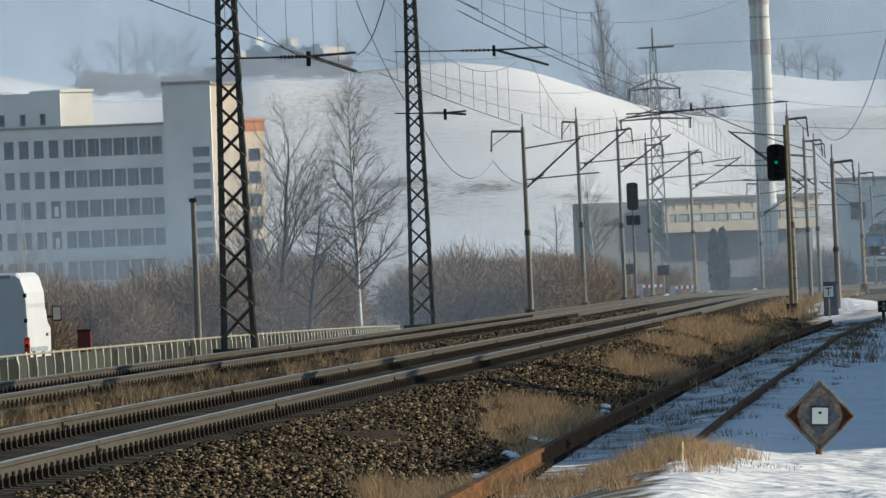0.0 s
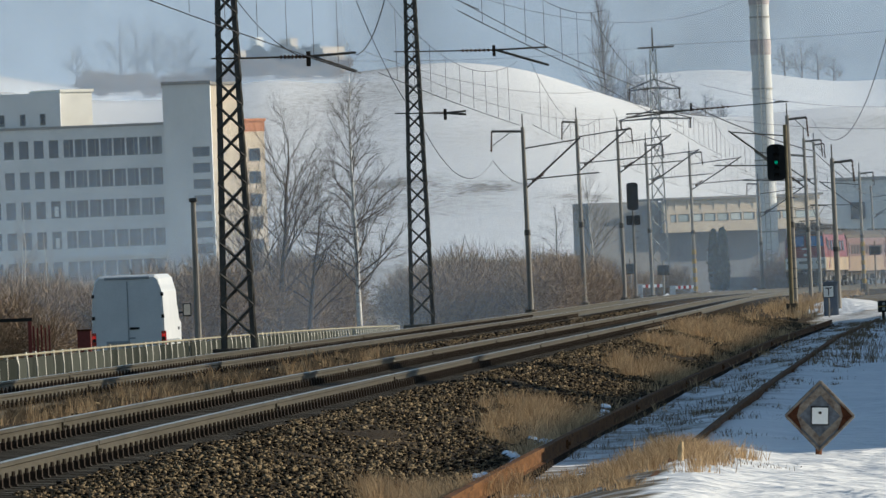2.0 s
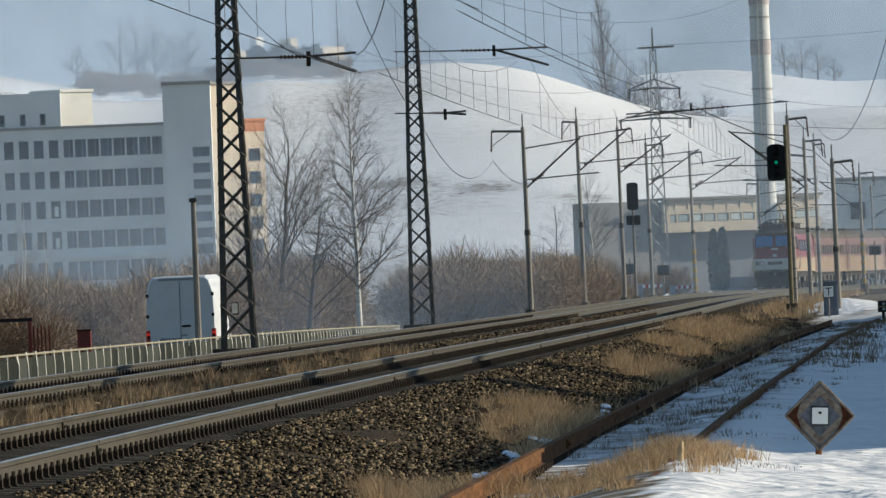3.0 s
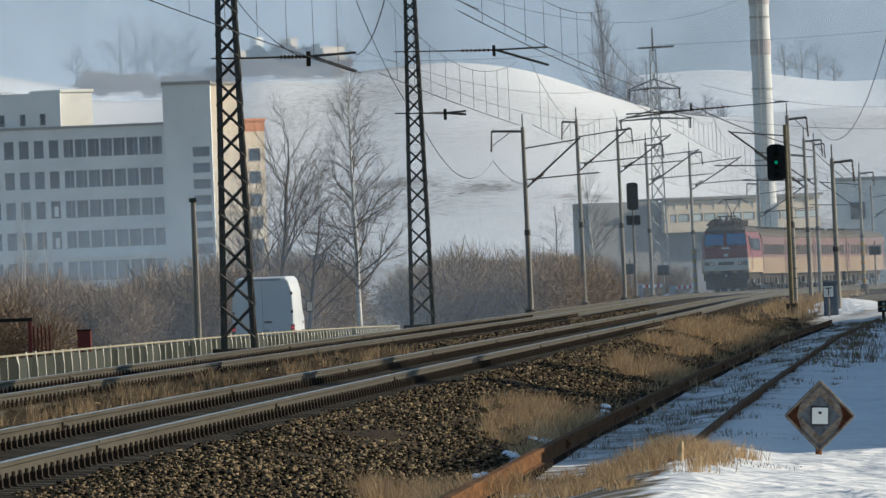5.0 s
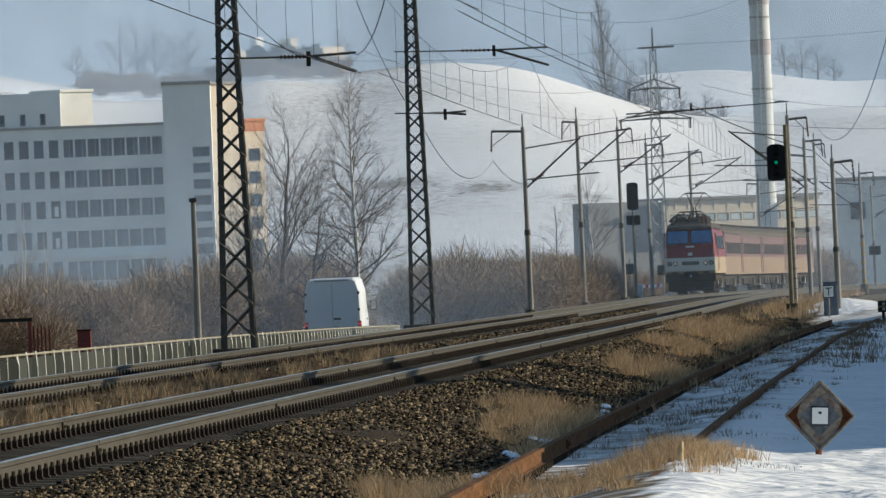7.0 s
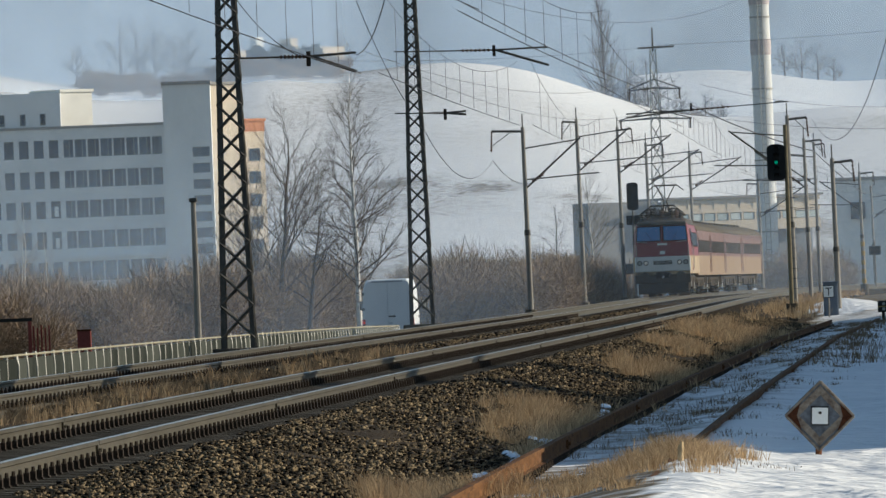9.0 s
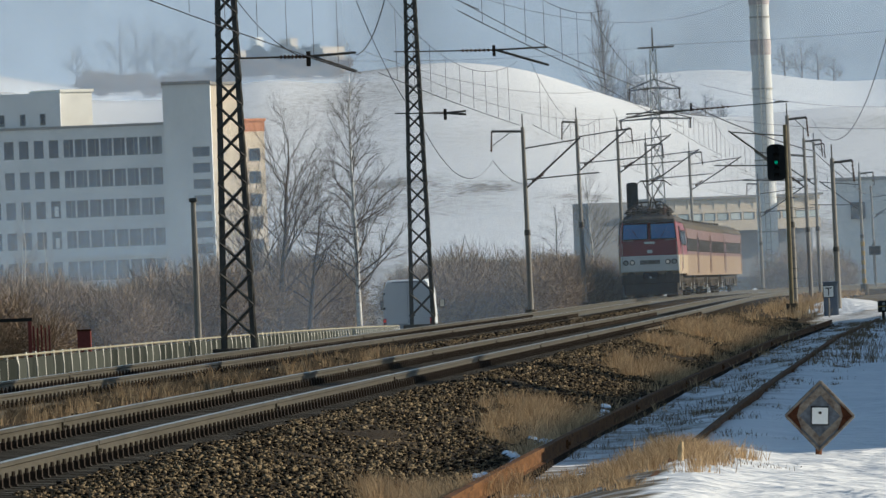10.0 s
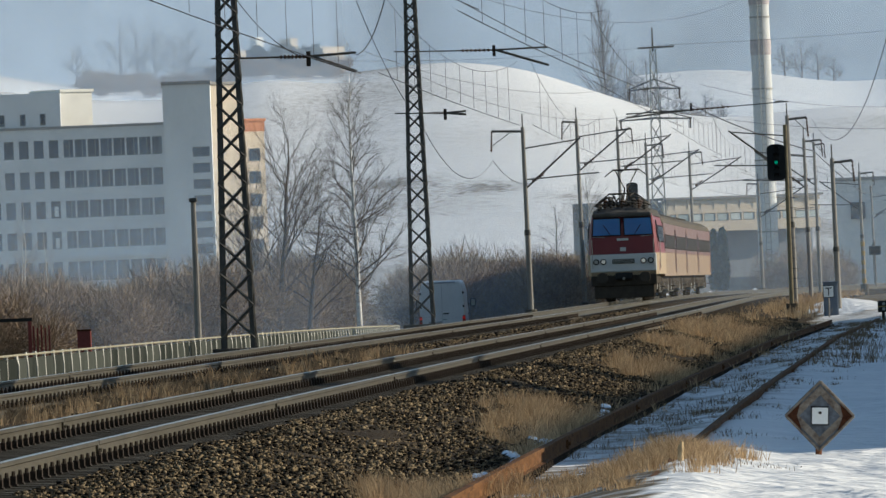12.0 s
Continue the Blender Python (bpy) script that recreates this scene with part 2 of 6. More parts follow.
def stations(fx, fz, y0, y1, step, off=0.0, dz=0.0):
    out = []
    k = max(2, int((y1 - y0) / step) + 1)
    for i in range(k):
        y = y0 + (y1 - y0) * i / (k - 1)
        d = Vector((fx(y + 1) - fx(y - 1), 2)).normalized()
        out.append((fx(y) + d.y * off, y - d.x * off, fz(y) + dz, d.y, -d.x))
    return out


def thing(name, label, category, group="", kind="", at=None):
    e = new(name)
    e.empty_display_size = 0.3
    if at is not None:
        e.matrix_basis = at if isinstance(at, Matrix) else Matrix.Translation(at)
    return tagged(e, label, category, group, kind)


# ---- ground ----
def smooth(a, b, v):
    t = min(1.0, max(0.0, (v - a) / (b - a)))
    return t * t * (3 - 2 * t)


def road_z(y):
    return -0.75 - 0.0029 * (min(max(y, 150), 480) - 252)


def bell(x, c, w):
    return math.exp(-((x - c) / w) ** 2)


def ridge(x):
    """Height of the snow hill's crest across the view."""
    return 36.5 + 5.6 * bell(x, -4, 24) + 8.0 * bell(x, -90, 34) - 6.0 * smooth(12, 56, x) + 3.2 * bell(x, -29, 11) + 0.8 * math.sin(x * 0.11)


def ground_z(x, y):
    n = noise.noise((x * 0.25, y * 0.05, 0)) * 0.10 + noise.noise((x * 0.9, y * 0.25, 3)) * 0.045
    left = far_x(y) - 3.4
    right = side_x(y) + 1.2
    z = -0.62
    z += 0.10 * smooth(-1.5, -0.8, x - side_x(y)) + 0.09 * (smooth(-0.3, 0.6, x - side_x(y)) - smooth(1.0, 1.7, x - side_x(y)))
    z += (road_z(y) - 0.12 + 0.62) * smooth(0, -2.5, x - left)
    z += (0.03 + n + 0.03 * noise.noise((x * 2.0, y * 0.8, 13))) * smooth(-1.0, 1.2, x - right)
    z += 0.35 * smooth(2.5, 9, x - right) * smooth(170, 330, y)
    z += (0.62 + 1.2 * n) * bell(x, 16.3, 1.7) * bell(y, 392, 15)
    z += n * 0.3
    # approach of the level crossing
    z += 0.8 * smooth(570, 590, y) * (1 - smooth(700, 720, y)) * smooth(-20, -14, x - left) * (1 - smooth(-0.5, 0.5, x - left))
    z += 0.10 * (1 - smooth(86, 94, y)) * bell(x - side_x(y), 1.0, 0.8)
    if y > 900:
        far = smooth(960, 1720, y)
        z += ridge(x) * (0.55 * far + 0.45 * far ** 2) + noise.noise((x * 0.02, y * 0.006, 7)) * 2.2 * far * (1 - far) * 2
        z -= 9 * smooth(1760, 2050, y)
        z += (27 + 2.5 * bell(x, 60, 30) + 0.8 * math.sin(x * 0.05)) * smooth(1950, 2300, y) * (0.35 + 0.65 * smooth(20, 50, x))
    return z


def build_ground():
    ys = [-80, -40, -10, 20, 45] + list(np.arange(60, 200, 1.3)) + list(np.arange(200, 420, 4)) + list(np.arange(420, 1000, 20)) + list(np.arange(1000, 1800, 16)) + list(np.arange(1800, 2900, 50)) + [3200, 3800, 4800]
    cs = sorted(set([round(v, 4) for v in np.linspace(-0.6, 0.6, 130)] + [-16, -10, -6, -4, -2.6, -1.8, -1.3, -1, -0.8, 0.8, 1, 1.3, 1.8, 2.6, 4, 6, 10, 16]))
    verts, faces = [], []
    for y in ys:
        w = 12 + 0.13 * max(y, 0)
        for c in cs:
            x = c * w + (far_x(y) + 4 if y < 420 else (far_x(420) + 4) * max(0.0, 1 - (y - 420) / 500))
            verts.append((x, y, ground_z(x, y)))
    k = len(cs)
    for i in range(len(ys) - 1):
        for j in range(k - 1):
            a = i * k + j
            faces.append((a, a + 1, a + 1 + k, a + k))
    g = soup("ground", verts, faces, GROUND, smooth=True)
    return tagged(g, "snow-covered ground with bare brown patches rising to a hill", "ground", kind="structure")


def ground_material():
    """Snow on the open ground and the hill; bare earth and dead grass beside the lines and in patches."""
    m = surface("snow_ground", (0.60, 0.595, 0.595), (0.79, 0.775, 0.76), 0.35, 0.6, 0.9, fine=1.8, dist=0.3)
    t = m.node_tree
    n, l = t.nodes, t.links
    b = n["Principled BSDF"]
    snow_col = b.inputs["Base Color"].links[0].from_socket
    tc = n.new("ShaderNodeTexCoord")
    at = n.new("ShaderNodeAttribute")
    at.attribute_name = "bare"
    no = n.new("ShaderNodeTexNoise")
    no.inputs["Scale"].default_value, no.inputs["Detail"].default_value, no.inputs["Roughness"].default_value = 0.9, 8, 0.7
    l.new(tc.outputs["Object"], no.inputs["Vector"])
    add = n.new("ShaderNodeMath")
    add.operation = "ADD"
    l.new(no.outputs[0], add.inputs[0])
    l.new(at.outputs["Fac"], add.inputs[1])
    st = n.new("ShaderNodeMapRange")
    st.inputs["From Min"].default_value, st.inputs["From Max"].default_value = 0.86, 1.10
    l.new(add.outputs[0], st.inputs[0])
    earth = n.new("ShaderNodeValToRGB")
    earth.color_ramp.elements[0].color, earth.color_ramp.elements[1].color = (0.05, 0.037, 0.022, 1), (0.2, 0.145, 0.075, 1)
    no2 = n.new("ShaderNodeTexNoise")
    no2.inputs["Scale"].default_value, no2.inputs["Detail"].default_value = 2.5, 6
    l.new(tc.outputs["Object"], no2.inputs["Vector"])
    l.new(no2.outputs[0], earth.inputs[0])
    mx = n.new("ShaderNodeMix")
    mx.data_type = "RGBA"
    l.new(st.outputs[0], mx.inputs[0])
    l.new(snow_col, mx.inputs[6])
    l.new(earth.outputs[0], mx.inputs[7])
    l.new(mx.outputs[2], b.inputs["Base Color"])
    return m


GROUND = ground_material()
ground = build_ground()


def bare(x, y):
    """How free of snow the ground is."""
    if y < 900:
        d = x - side_x(y)
        if bell(x, 16.3, 1.9) * bell(y, 392, 17) > 0.35:
            return 0.1
        if 585 < y < 700 and far_x(y) - 14 < x < far_x(y) - 3.5:
            return 0.2
        if 300 < y < 520 and 4.4 < x - near_x(y) < 14:
            return 0.46
        if -0.9 < d < 0.9 and y < 92:
            return 0.56
        if -1.9 < d < -0.9 and y < 160:
            return 0.44
        if d < -1.15:
            return 0.85 if d > -6 or x > far_x(y) - 90 else 0.5
        if d < 0.75:
            return 0.42
        if d < 2.3 and y > 120:
            return 0.36 + 0.08 * smooth(200, 330, y) - 0.14 * smooth(0.8, 2.3, d)
        return 0.55 if x < 0 or y > 560 else 0.08
    v = 0.10
    v += 0.30 * bell(y, 1000, 60)
    v += 0.18 * noise.noise((x * 0.03, y * 0.01, 2)) + 0.23
    v += 0.24 * bell(y, 1345 - 1.25 * x, 7) * smooth(-16, -6, x) + 0.07 * (1 - smooth(1325, 1345, y + 1.25 * x))
    v += 0.42 * bell(x, -40, 26) * smooth(1590, 1690, y) * (1 - smooth(1760, 1900, y))
    v += 0.24 * bell(y, 1690, 22) * bell(x, 20, 14)
    return v



def far_mountain():
    """Wooded mountainside that closes the valley."""
    verts, faces = [], []
    ys, xs = np.linspace(3300, 4700, 12), np.linspace(-2600, 2600, 90)
    for y in ys:
        for x in xs:
            u = (y - 3300) / 1400
            verts.append((x, y, -20 + 560 * u ** 0.8 + 40 * noise.noise((x * 0.003, y * 0.003, 4)) * u))
    k = len(xs)
    for i in range(len(ys) - 1):
        for j in range(k - 1):
            q = i * k + j
            faces.append((q, q + 1, q + 1 + k, q + k))
    tagged(soup("backdrop", verts, faces, FOREST, smooth=True), "far wooded mountainside in haze", "mountain", kind="structure")


FOREST = surface("far_forest", (0.03, 0.04, 0.035), (0.12, 0.13, 0.12), 0.006, 0.95, 0, fine=0.04)
far_mountain()

lay = ground.data.attributes.new("bare", "FLOAT", "POINT")
lay.data.foreach_set("value", np.array([bare(v.co.x, v.co.y) for v in ground.data.vertices], dtype=np.float32))


def ballast_bed(name, fx, fz, half, foot_l, foot_r, drop_l, drop_r, y1):
    """Crushed-stone bed: flat top below the rails, sloping shoulders, lumpy all over."""
    offs = [-foot_l - 0.3] + list(np.linspace(-foot_l, -half, 5)) + list(np.linspace(-half, half, 9))[1:-1] + list(np.linspace(half, foot_r, 8)) + [foot_r + 0.3]
    ys = list(np.arange(30, 260, 0.9)) + list(np.arange(260, 420, 2)) + list(np.arange(420, y1, 5))
    verts, faces = [], []
    for y in ys:
        d = Vector((fx(y + 1) - fx(y - 1), 2)).normalized()
        for o in offs:
            if o < -half:
                z = -0.215 - (drop_l - 0.2) * min(1.1, (-half - o) / (foot_l - half))
            elif o > half:
                z = -0.215 - (drop_r - 0.2) * min(1.1, (o - half) / (foot_r - half))
            else:
                z = -0.225 - 0.085 * bell(abs(o), 1.15, 0.42)
            x, yy = fx(y) + d.y * o, y - d.x * o
            lump = noise.noise((x * 2.3, yy * 0.9, 1)) * 0.035 + noise.noise((x * 0.6, yy * 0.2, 5)) * 0.05
            verts.append((x, yy, fz(y) + z + lump * (1 if abs(o) > 1.2 else 0.4)))
    k = len(offs)
    for i in range(len(ys) - 1):
        for j in range(k - 1):
            a = i * k + j
            faces.append((a, a + 1, a + 1 + k, a + k))
    return tagged(soup(name, verts, faces, BALLAST), "brown crushed-stone railway ballast bed", "ballast", kind="structure")


ballast_bed("ballast_1", near_x, near_z, 1.75, 2.2, 4.35, 0.5, 0.72, 860)
ballast_bed("ballast_2", far_x, far_z, 1.75, 3.4, 2.2, 0.8, 0.5, 860)

RAIL = [(-0.036, 0.0), (0.036, 0.0), (0.036, -0.038), (0.009, -0.05), (0.009, -0.14), (0.075, -0.158), (0.075, -0.172), (-0.075, -0.172), (-0.075, -0.158), (-0.009, -0.14), (-0.009, -0.05), (-0.036, -0.038)]
GAUGE = 0.7525


def sleeper_mesh(name, material, iron):
    bm = bmesh.new()
    box(bm, -1.3, -0.13, -0.2, 1.3, 0.13, 0.0)
    for v in bm.verts:
        if v.co.z > -0.1:
            v.co.y *= 0.8
    k = len(bm.faces)
    for sx in (-GAUGE, GAUGE):
        box(bm, sx - 0.15, -0.06, 0.0, sx + 0.15, 0.06, 0.014)
        for o in (-0.115, 0.115):
            box(bm, sx + o - 0.024, -0.055, 0.014, sx + o + 0.024, 0.055, 0.078)
            rod(bm, (sx + o, 0, 0.06), (sx + o, 0, 0.118), 0.021, 0.015, n=6)
    me = bpy.data.meshes.new(name)
    bm.faces.ensure_lookup_table()
    for i, fc in enumerate(bm.faces):
        fc.material_index = 0 if i < k else 1
    bm.to_mesh(me)
    bm.free()
    me.materials.append(material)
    me.materials.append(iron)
    return me


def build_track(name, fx, fz, y0, y1, cant, railmat, label, singles, pitch=0.61, sink=0.0):
    t = tagged(new(name), label, "railway track", kind="structure")
    for s in (-1, 1):
        bm = bmesh.new()
        path = stations(fx, fz, y0, 260, 2.0, s * GAUGE, -s * cant / 2) + stations(fx, fz, 262, y1, 6.0, s * GAUGE, -s * cant / 2)
        rail = part("rail", profile_along(bm, RAIL, path), railmat, t)
        if not sink:
            rail.data.materials.append(POLISHED)
            for p in rail.data.polygons:
                if p.normal.z > 0.9 and p.center.z > fz(p.center.y) - 0.05:
                    p.material_index = 1
    plate = bmesh.new()
    for o in (-1, 1):
        box(plate, o * 0.02 - 0.012, -0.09, -0.145, o * 0.02 + 0.012, 0.09, -0.035)
        for b in (-0.05, 0.05):
            rod(plate, (o * 0.03, b, -0.09), (o * 0.055, b, -0.09), 0.018, n=6)
    for fc in plate.faces:
        fc.material_index = 1
    box(plate, -0.0375, -0.02, -0.04, 0.0375, 0.02, 0.0012)
    pm = bpy.data.meshes.new("fishplate")
    plate.to_mesh(pm)
    plate.free()
    pm.materials.append(IRON)
    pm.materials.append(railmat)
    for s, start in ((-1, 101.5), (1, 88.0)):
        for i in range(9):
            y = start + 25 * i
            d = Vector((fx(y + 1) - fx(y - 1), 2)).normalized()
            o = new("fishplate", pm)
            o.parent = t
            o.matrix_basis = Matrix.Translation((fx(y) + d.y * s * GAUGE, y - d.x * s * GAUGE, fz(y) - s * cant / 2)) @ Matrix.Rotation(-math.atan2(d.x, d.y), 4, "Z")
    sm = sleeper_mesh("sleeper", CONCRETE if not sink else WOODSLEEPER, IRON)
    rest_v, rest_f, rest_g = [], [], []
    cv = np.array([v.co for v in sm.vertices])
    cf = [tuple(p.vertices) for p in sm.polygons if len(p.vertices) == 4 and p.material_index == 0]
    cg = [tuple(p.vertices) for p in sm.polygons if len(p.vertices) == 4 and p.material_index == 1]
    i = 0
    y = y0
    while y < min(y1, 320):
        d = Vector((fx(y + 1) - fx(y - 1), 2)).normalized()
        m = Matrix.Translation((fx(y), y, fz(y) - 0.19 - sink)) @ Matrix.Rotation(-math.atan2(d.x, d.y), 4, "Z") @ Matrix.Rotation(cant / 1.5, 4, "Y")
        if singles[0] <= y < singles[1] and i < 300:
            o = new("sleeper", sm)
            o.parent = t
            o.matrix_basis = m
            i += 1
        else:
            b = len(rest_v)
            a = np.array(m)
            rest_v.extend((cv @ a[:3, :3].T + a[:3, 3]).tolist())
            rest_f.extend([tuple(b + q for q in fc) for fc in cf])
            rest_g.extend([tuple(b + q for q in fc) for fc in cg])
        y += pitch
    if rest_v:
        tagged(soup("sleepers", rest_v, rest_f, CONCRETE if not sink else WOODSLEEPER, t), kind="stuff")
        tagged(soup("fastenings", rest_v, rest_g, IRON, t), kind="stuff")
    return t


WOODSLEEPER = surface("old_timber", (0.03, 0.022, 0.016), (0.08, 0.06, 0.045), 5, 0.9, 0.4, rand=0.3)
build_track("track_1", near_x, near_z, 40, 860, 0.036, RAILTOP, "main-line railway track with worn steel rails on concrete sleepers", (70, 250))
build_track("track_2", far_x, far_z, 40, 860, 0.019, RAILTOP, "second main-line railway track on concrete sleepers", (130, 310))
build_track("track_3", side_x, side_z, 40, 300, 0.0, RUSTRAIL, "rusty disused siding half buried in snow and dead grass", (60, 200), sink=0.05)

# Road beyond the far track.


def road_x(y):
    return far_x(min(y, 430)) - 8.6 + 0.055 * max(0.0, y - 430)


bm = bmesh.new()
profile_along(bm, [(-2.6, 0), (3.2, 0), (3.2, -0.3), (-2.6, -0.3)], stations(road_x, road_z, 60, 520, 5))
tagged(part("road", bm, ASPHALT), "dark wet asphalt road beside the railway", "road", kind="structure")


# ---- loose stones and dead grass ----
def scatter_stones():
    rng = np.random.default_rng(4)
    ico = bmesh.new()
    bmesh.ops.create_cube(ico, size=1.25)
    bmesh.ops.triangulate(ico, faces=ico.faces)
    base = np.array([v.co for v in ico.verts])
    tri = np.array([[v.index for v in f.verts] for f in ico.faces])
    ico.free()
    pts = []

    def lay_on(fx, fz, lo, hi, y0, y1, count, half, foot, drop, size):
        k = 0
        while k < count:
            y = y0 + (y1 - y0) * rng.random() ** 1.7
            o = lo + (hi - lo) * rng.random()
            a = abs(o)
            if abs(a - GAUGE) < 0.13 or 0.88 < a < 1.24 + 0.3 * noise.noise((a, y * 0.35, 2)):
                continue
            z = -0.2 - (drop - 0.2) * max(0.0, a - half) / (foot - half) if a > half else -0.225
            x = fx(y) + o
            if a > half and noise.noise((x * 0.5, y * 0.09, 9)) > 0.62:
                continue
            pts.append((x, y, fz(y) + z + 0.01, size * (0.55 + 0.9 * rng.random() ** 2)))
            k += 1

    lay_on(near_x, near_z, 1.2, 4.4, 66, 330, 56000, 1.75, 4.35, 0.72, 0.024)
    lay_on(near_x, near_z, -1.9, 1.3, 70, 300, 9000, 1.75, 2.2, 0.5, 0.028)
    lay_on(far_x, far_z, 0.9, 2.4, 120, 380, 8000, 1.75, 2.2, 0.5, 0.034)
    lay_on(far_x, far_z, -3.3, 0.9, 120, 380, 2500, 1.75, 3.4, 0.8, 0.035)
    p = np.array(pts)
    n = len(p)
    rough = base[None] * (0.45 + 0.8 * rng.random((n, 8, 1))) + rng.normal(0, 0.26, (n, 8, 3))
    squash = np.stack([0.8 + 0.7 * rng.random(n), 0.8 + 0.7 * rng.random(n), 0.5 + 0.5 * rng.random(n)], 1)
    v = rough * squash[:, None] * p[:, None, 3:4]
    a = rng.random(n) * 6.283
    c, s = np.cos(a)[:, None], np.sin(a)[:, None]
    v = np.stack([v[..., 0] * c - v[..., 1] * s, v[..., 0] * s + v[..., 1] * c, v[..., 2]], -1) + p[:, None, :3]
    fidx = (tri[None] + (np.arange(n) * 8)[:, None, None]).reshape(-1, 3)
    tagged(soup("loose_stones", v.reshape(-1, 3), fidx, STONE), "loose brown and grey ballast stones", "stones", kind="stuff")


scatter_stones()


def blades(name, spots, material, label, category):
    """Dead grass: thin bent blades. spots: x, y, z, height, spread, count."""
    rng = np.random.default_rng(len(spots))
    V, F = [], []
    for x, y, z, hgt, spread, count in spots:
        a = rng.random(count) * 6.283
        r = np.abs(rng.normal(0, 0.5, count)) * spread
        px, py = x + np.cos(a) * r, y + np.sin(a) * r * 2.5
        hh = hgt * (0.45 + 0.75 * rng.random(count))
        lean = rng.normal(0, 0.33, (count, 2)) * hh[:, None] + np.stack([np.cos(a), np.sin(a)], 1) * 0.22 * hh[:, None]
        w = (0.002 + 0.003 * rng.random(count)) * max(1.0, y / 110)
        th = rng.random(count) * 3.14
        wx, wy = np.cos(th) * w, np.sin(th) * w * 0.5
        zz = np.full(count, z - 0.03)
        b0 = np.stack([px - wx, py - wy, zz], 1)
        b1 = np.stack([px + wx, py + wy, zz], 1)
        m0 = np.stack([px - wx * 0.8 + lean[:, 0] * 0.35, py + lean[:, 1] * 0.35, zz + hh * 0.6], 1)
        m1 = np.stack([px + wx * 0.8 + lean[:, 0] * 0.35, py + lean[:, 1] * 0.35, zz + hh * 0.6], 1)
        t0 = np.stack([px + lean[:, 0], py + lean[:, 1], zz + hh * 0.95], 1)
        k = sum(len(q) for q in V)
        V.append(np.stack([b0, b1, m0, m1, t0], 1).reshape(-1, 3))
        i = k + np.arange(count)[:, None] * 5
        F.append(np.concatenate([i + [0, 1, 3], i + [0, 3, 2], i + [2, 3, 4]]))
    return tagged(soup(name, np.concatenate(V), np.concatenate(F), material), label, category, kind="stuff")


def grass_spots():
    rng = random.Random(11)
    out, weeds = [], []
    # dense pale tufts between the ballast foot and the siding
    for x, y, n, w, hgt in ((-0.29, 83, 34, 0.27, 0.28), (1.15, 122, 46, 0.3, 0.28), (0.85, 112, 14, 0.25, 0.24),
                            (1.47, 85.7, 12, 0.22, 0.14), (2.17, 89.5, 14, 0.12, 0.22), (1.1, 82, 7, 0.25, 0.12),
                            (3.78, 174, 32, 0.45, 0.28), (6.63, 244, 48, 0.55, 0.35), (5.3, 212, 28, 0.5, 0.28),
                            (8.3, 270, 18, 0.6, 0.3), (1.8, 87, 14, 0.2, 0.15), (0.75, 81, 9, 0.2, 0.12), (2.3, 88, 12, 0.16, 0.15), (1.3, 80, 12, 0.3, 0.12)):
        for _ in range(n):
            xx, yy = x + rng.gauss(0, w), y + rng.gauss(0, 1.5 + y * 0.02)
            if y > 100:
                xx = min(xx, side_x(yy) - 1.25)
            z = bed_z(xx, yy)
            out.append((xx, yy, z, hgt, 0.16 + 0.0008 * y, 115))
    for _ in range(110):
        yy = 118 + 200 * rng.random() ** 1.4
        xx = near_x(yy) + rng.uniform(3.4, 4.9)
        (out if rng.random() < 0.6 else weeds).append((xx, yy, bed_z(xx, yy), 0.12 + 0.16 * rng.random(), 0.3, 26))
    for _ in range(1150):
        yy = 84 + 230 * rng.random() ** 1.3
        xx = side_x(yy) + rng.uniform(-0.65, 0.65) + rng.choice((0, 0, 1.1))
        if noise.noise((xx * 1.1, yy * 0.16, 21)) < -0.08:
            continue
        weeds.append((xx, yy, bed_z(xx, yy), 0.03 + 0.10 * rng.random() ** 2, 0.28, 26))
    for _ in range(130):
        yy = 170 + 180 * rng.random()
        xx = side_x(yy) + 1.0 + 2.2 * rng.random() ** 2
        weeds.append((xx, yy, bed_z(xx, yy), 0.12 + 0.2 * rng.random(), 0.4, 20))
    # brown growth between the two main lines and beyond the far one
    for _ in range(210):
        yy = 108 + 90 * rng.random() ** 1.3
        xx = far_x(yy) + rng.uniform(1.3, 2.3)
        (out if rng.random() < 0.45 else weeds).append((xx, yy, far_z(yy) - 0.22, 0.1 + 0.2 * rng.random(), 0.25, 26))
    for _ in range(160):
        yy = 300 + 300 * rng.random()
        xx = near_x(yy) + rng.uniform(2.0, 4.6)
        out.append((xx, yy, near_z(yy) - 0.35, 0.25 + 0.2 * rng.random(), 0.6, 18))
    return out, weeds


def bed_z(x, y):
    o = x - near_x(y)
    if 1.75 < o < 4.35:
        return near_z(y) - 0.215 - 0.52 * (o - 1.75) / 2.6
    return ground_z(x, y)


tufts, weeds = grass_spots()
blades("dry_grass", tufts, DRYGRASS, "pale dry winter grass in tufts along the siding", "grass")
blades("dead_weeds", weeds, WEED, "dark dead weeds between the rails", "weeds")


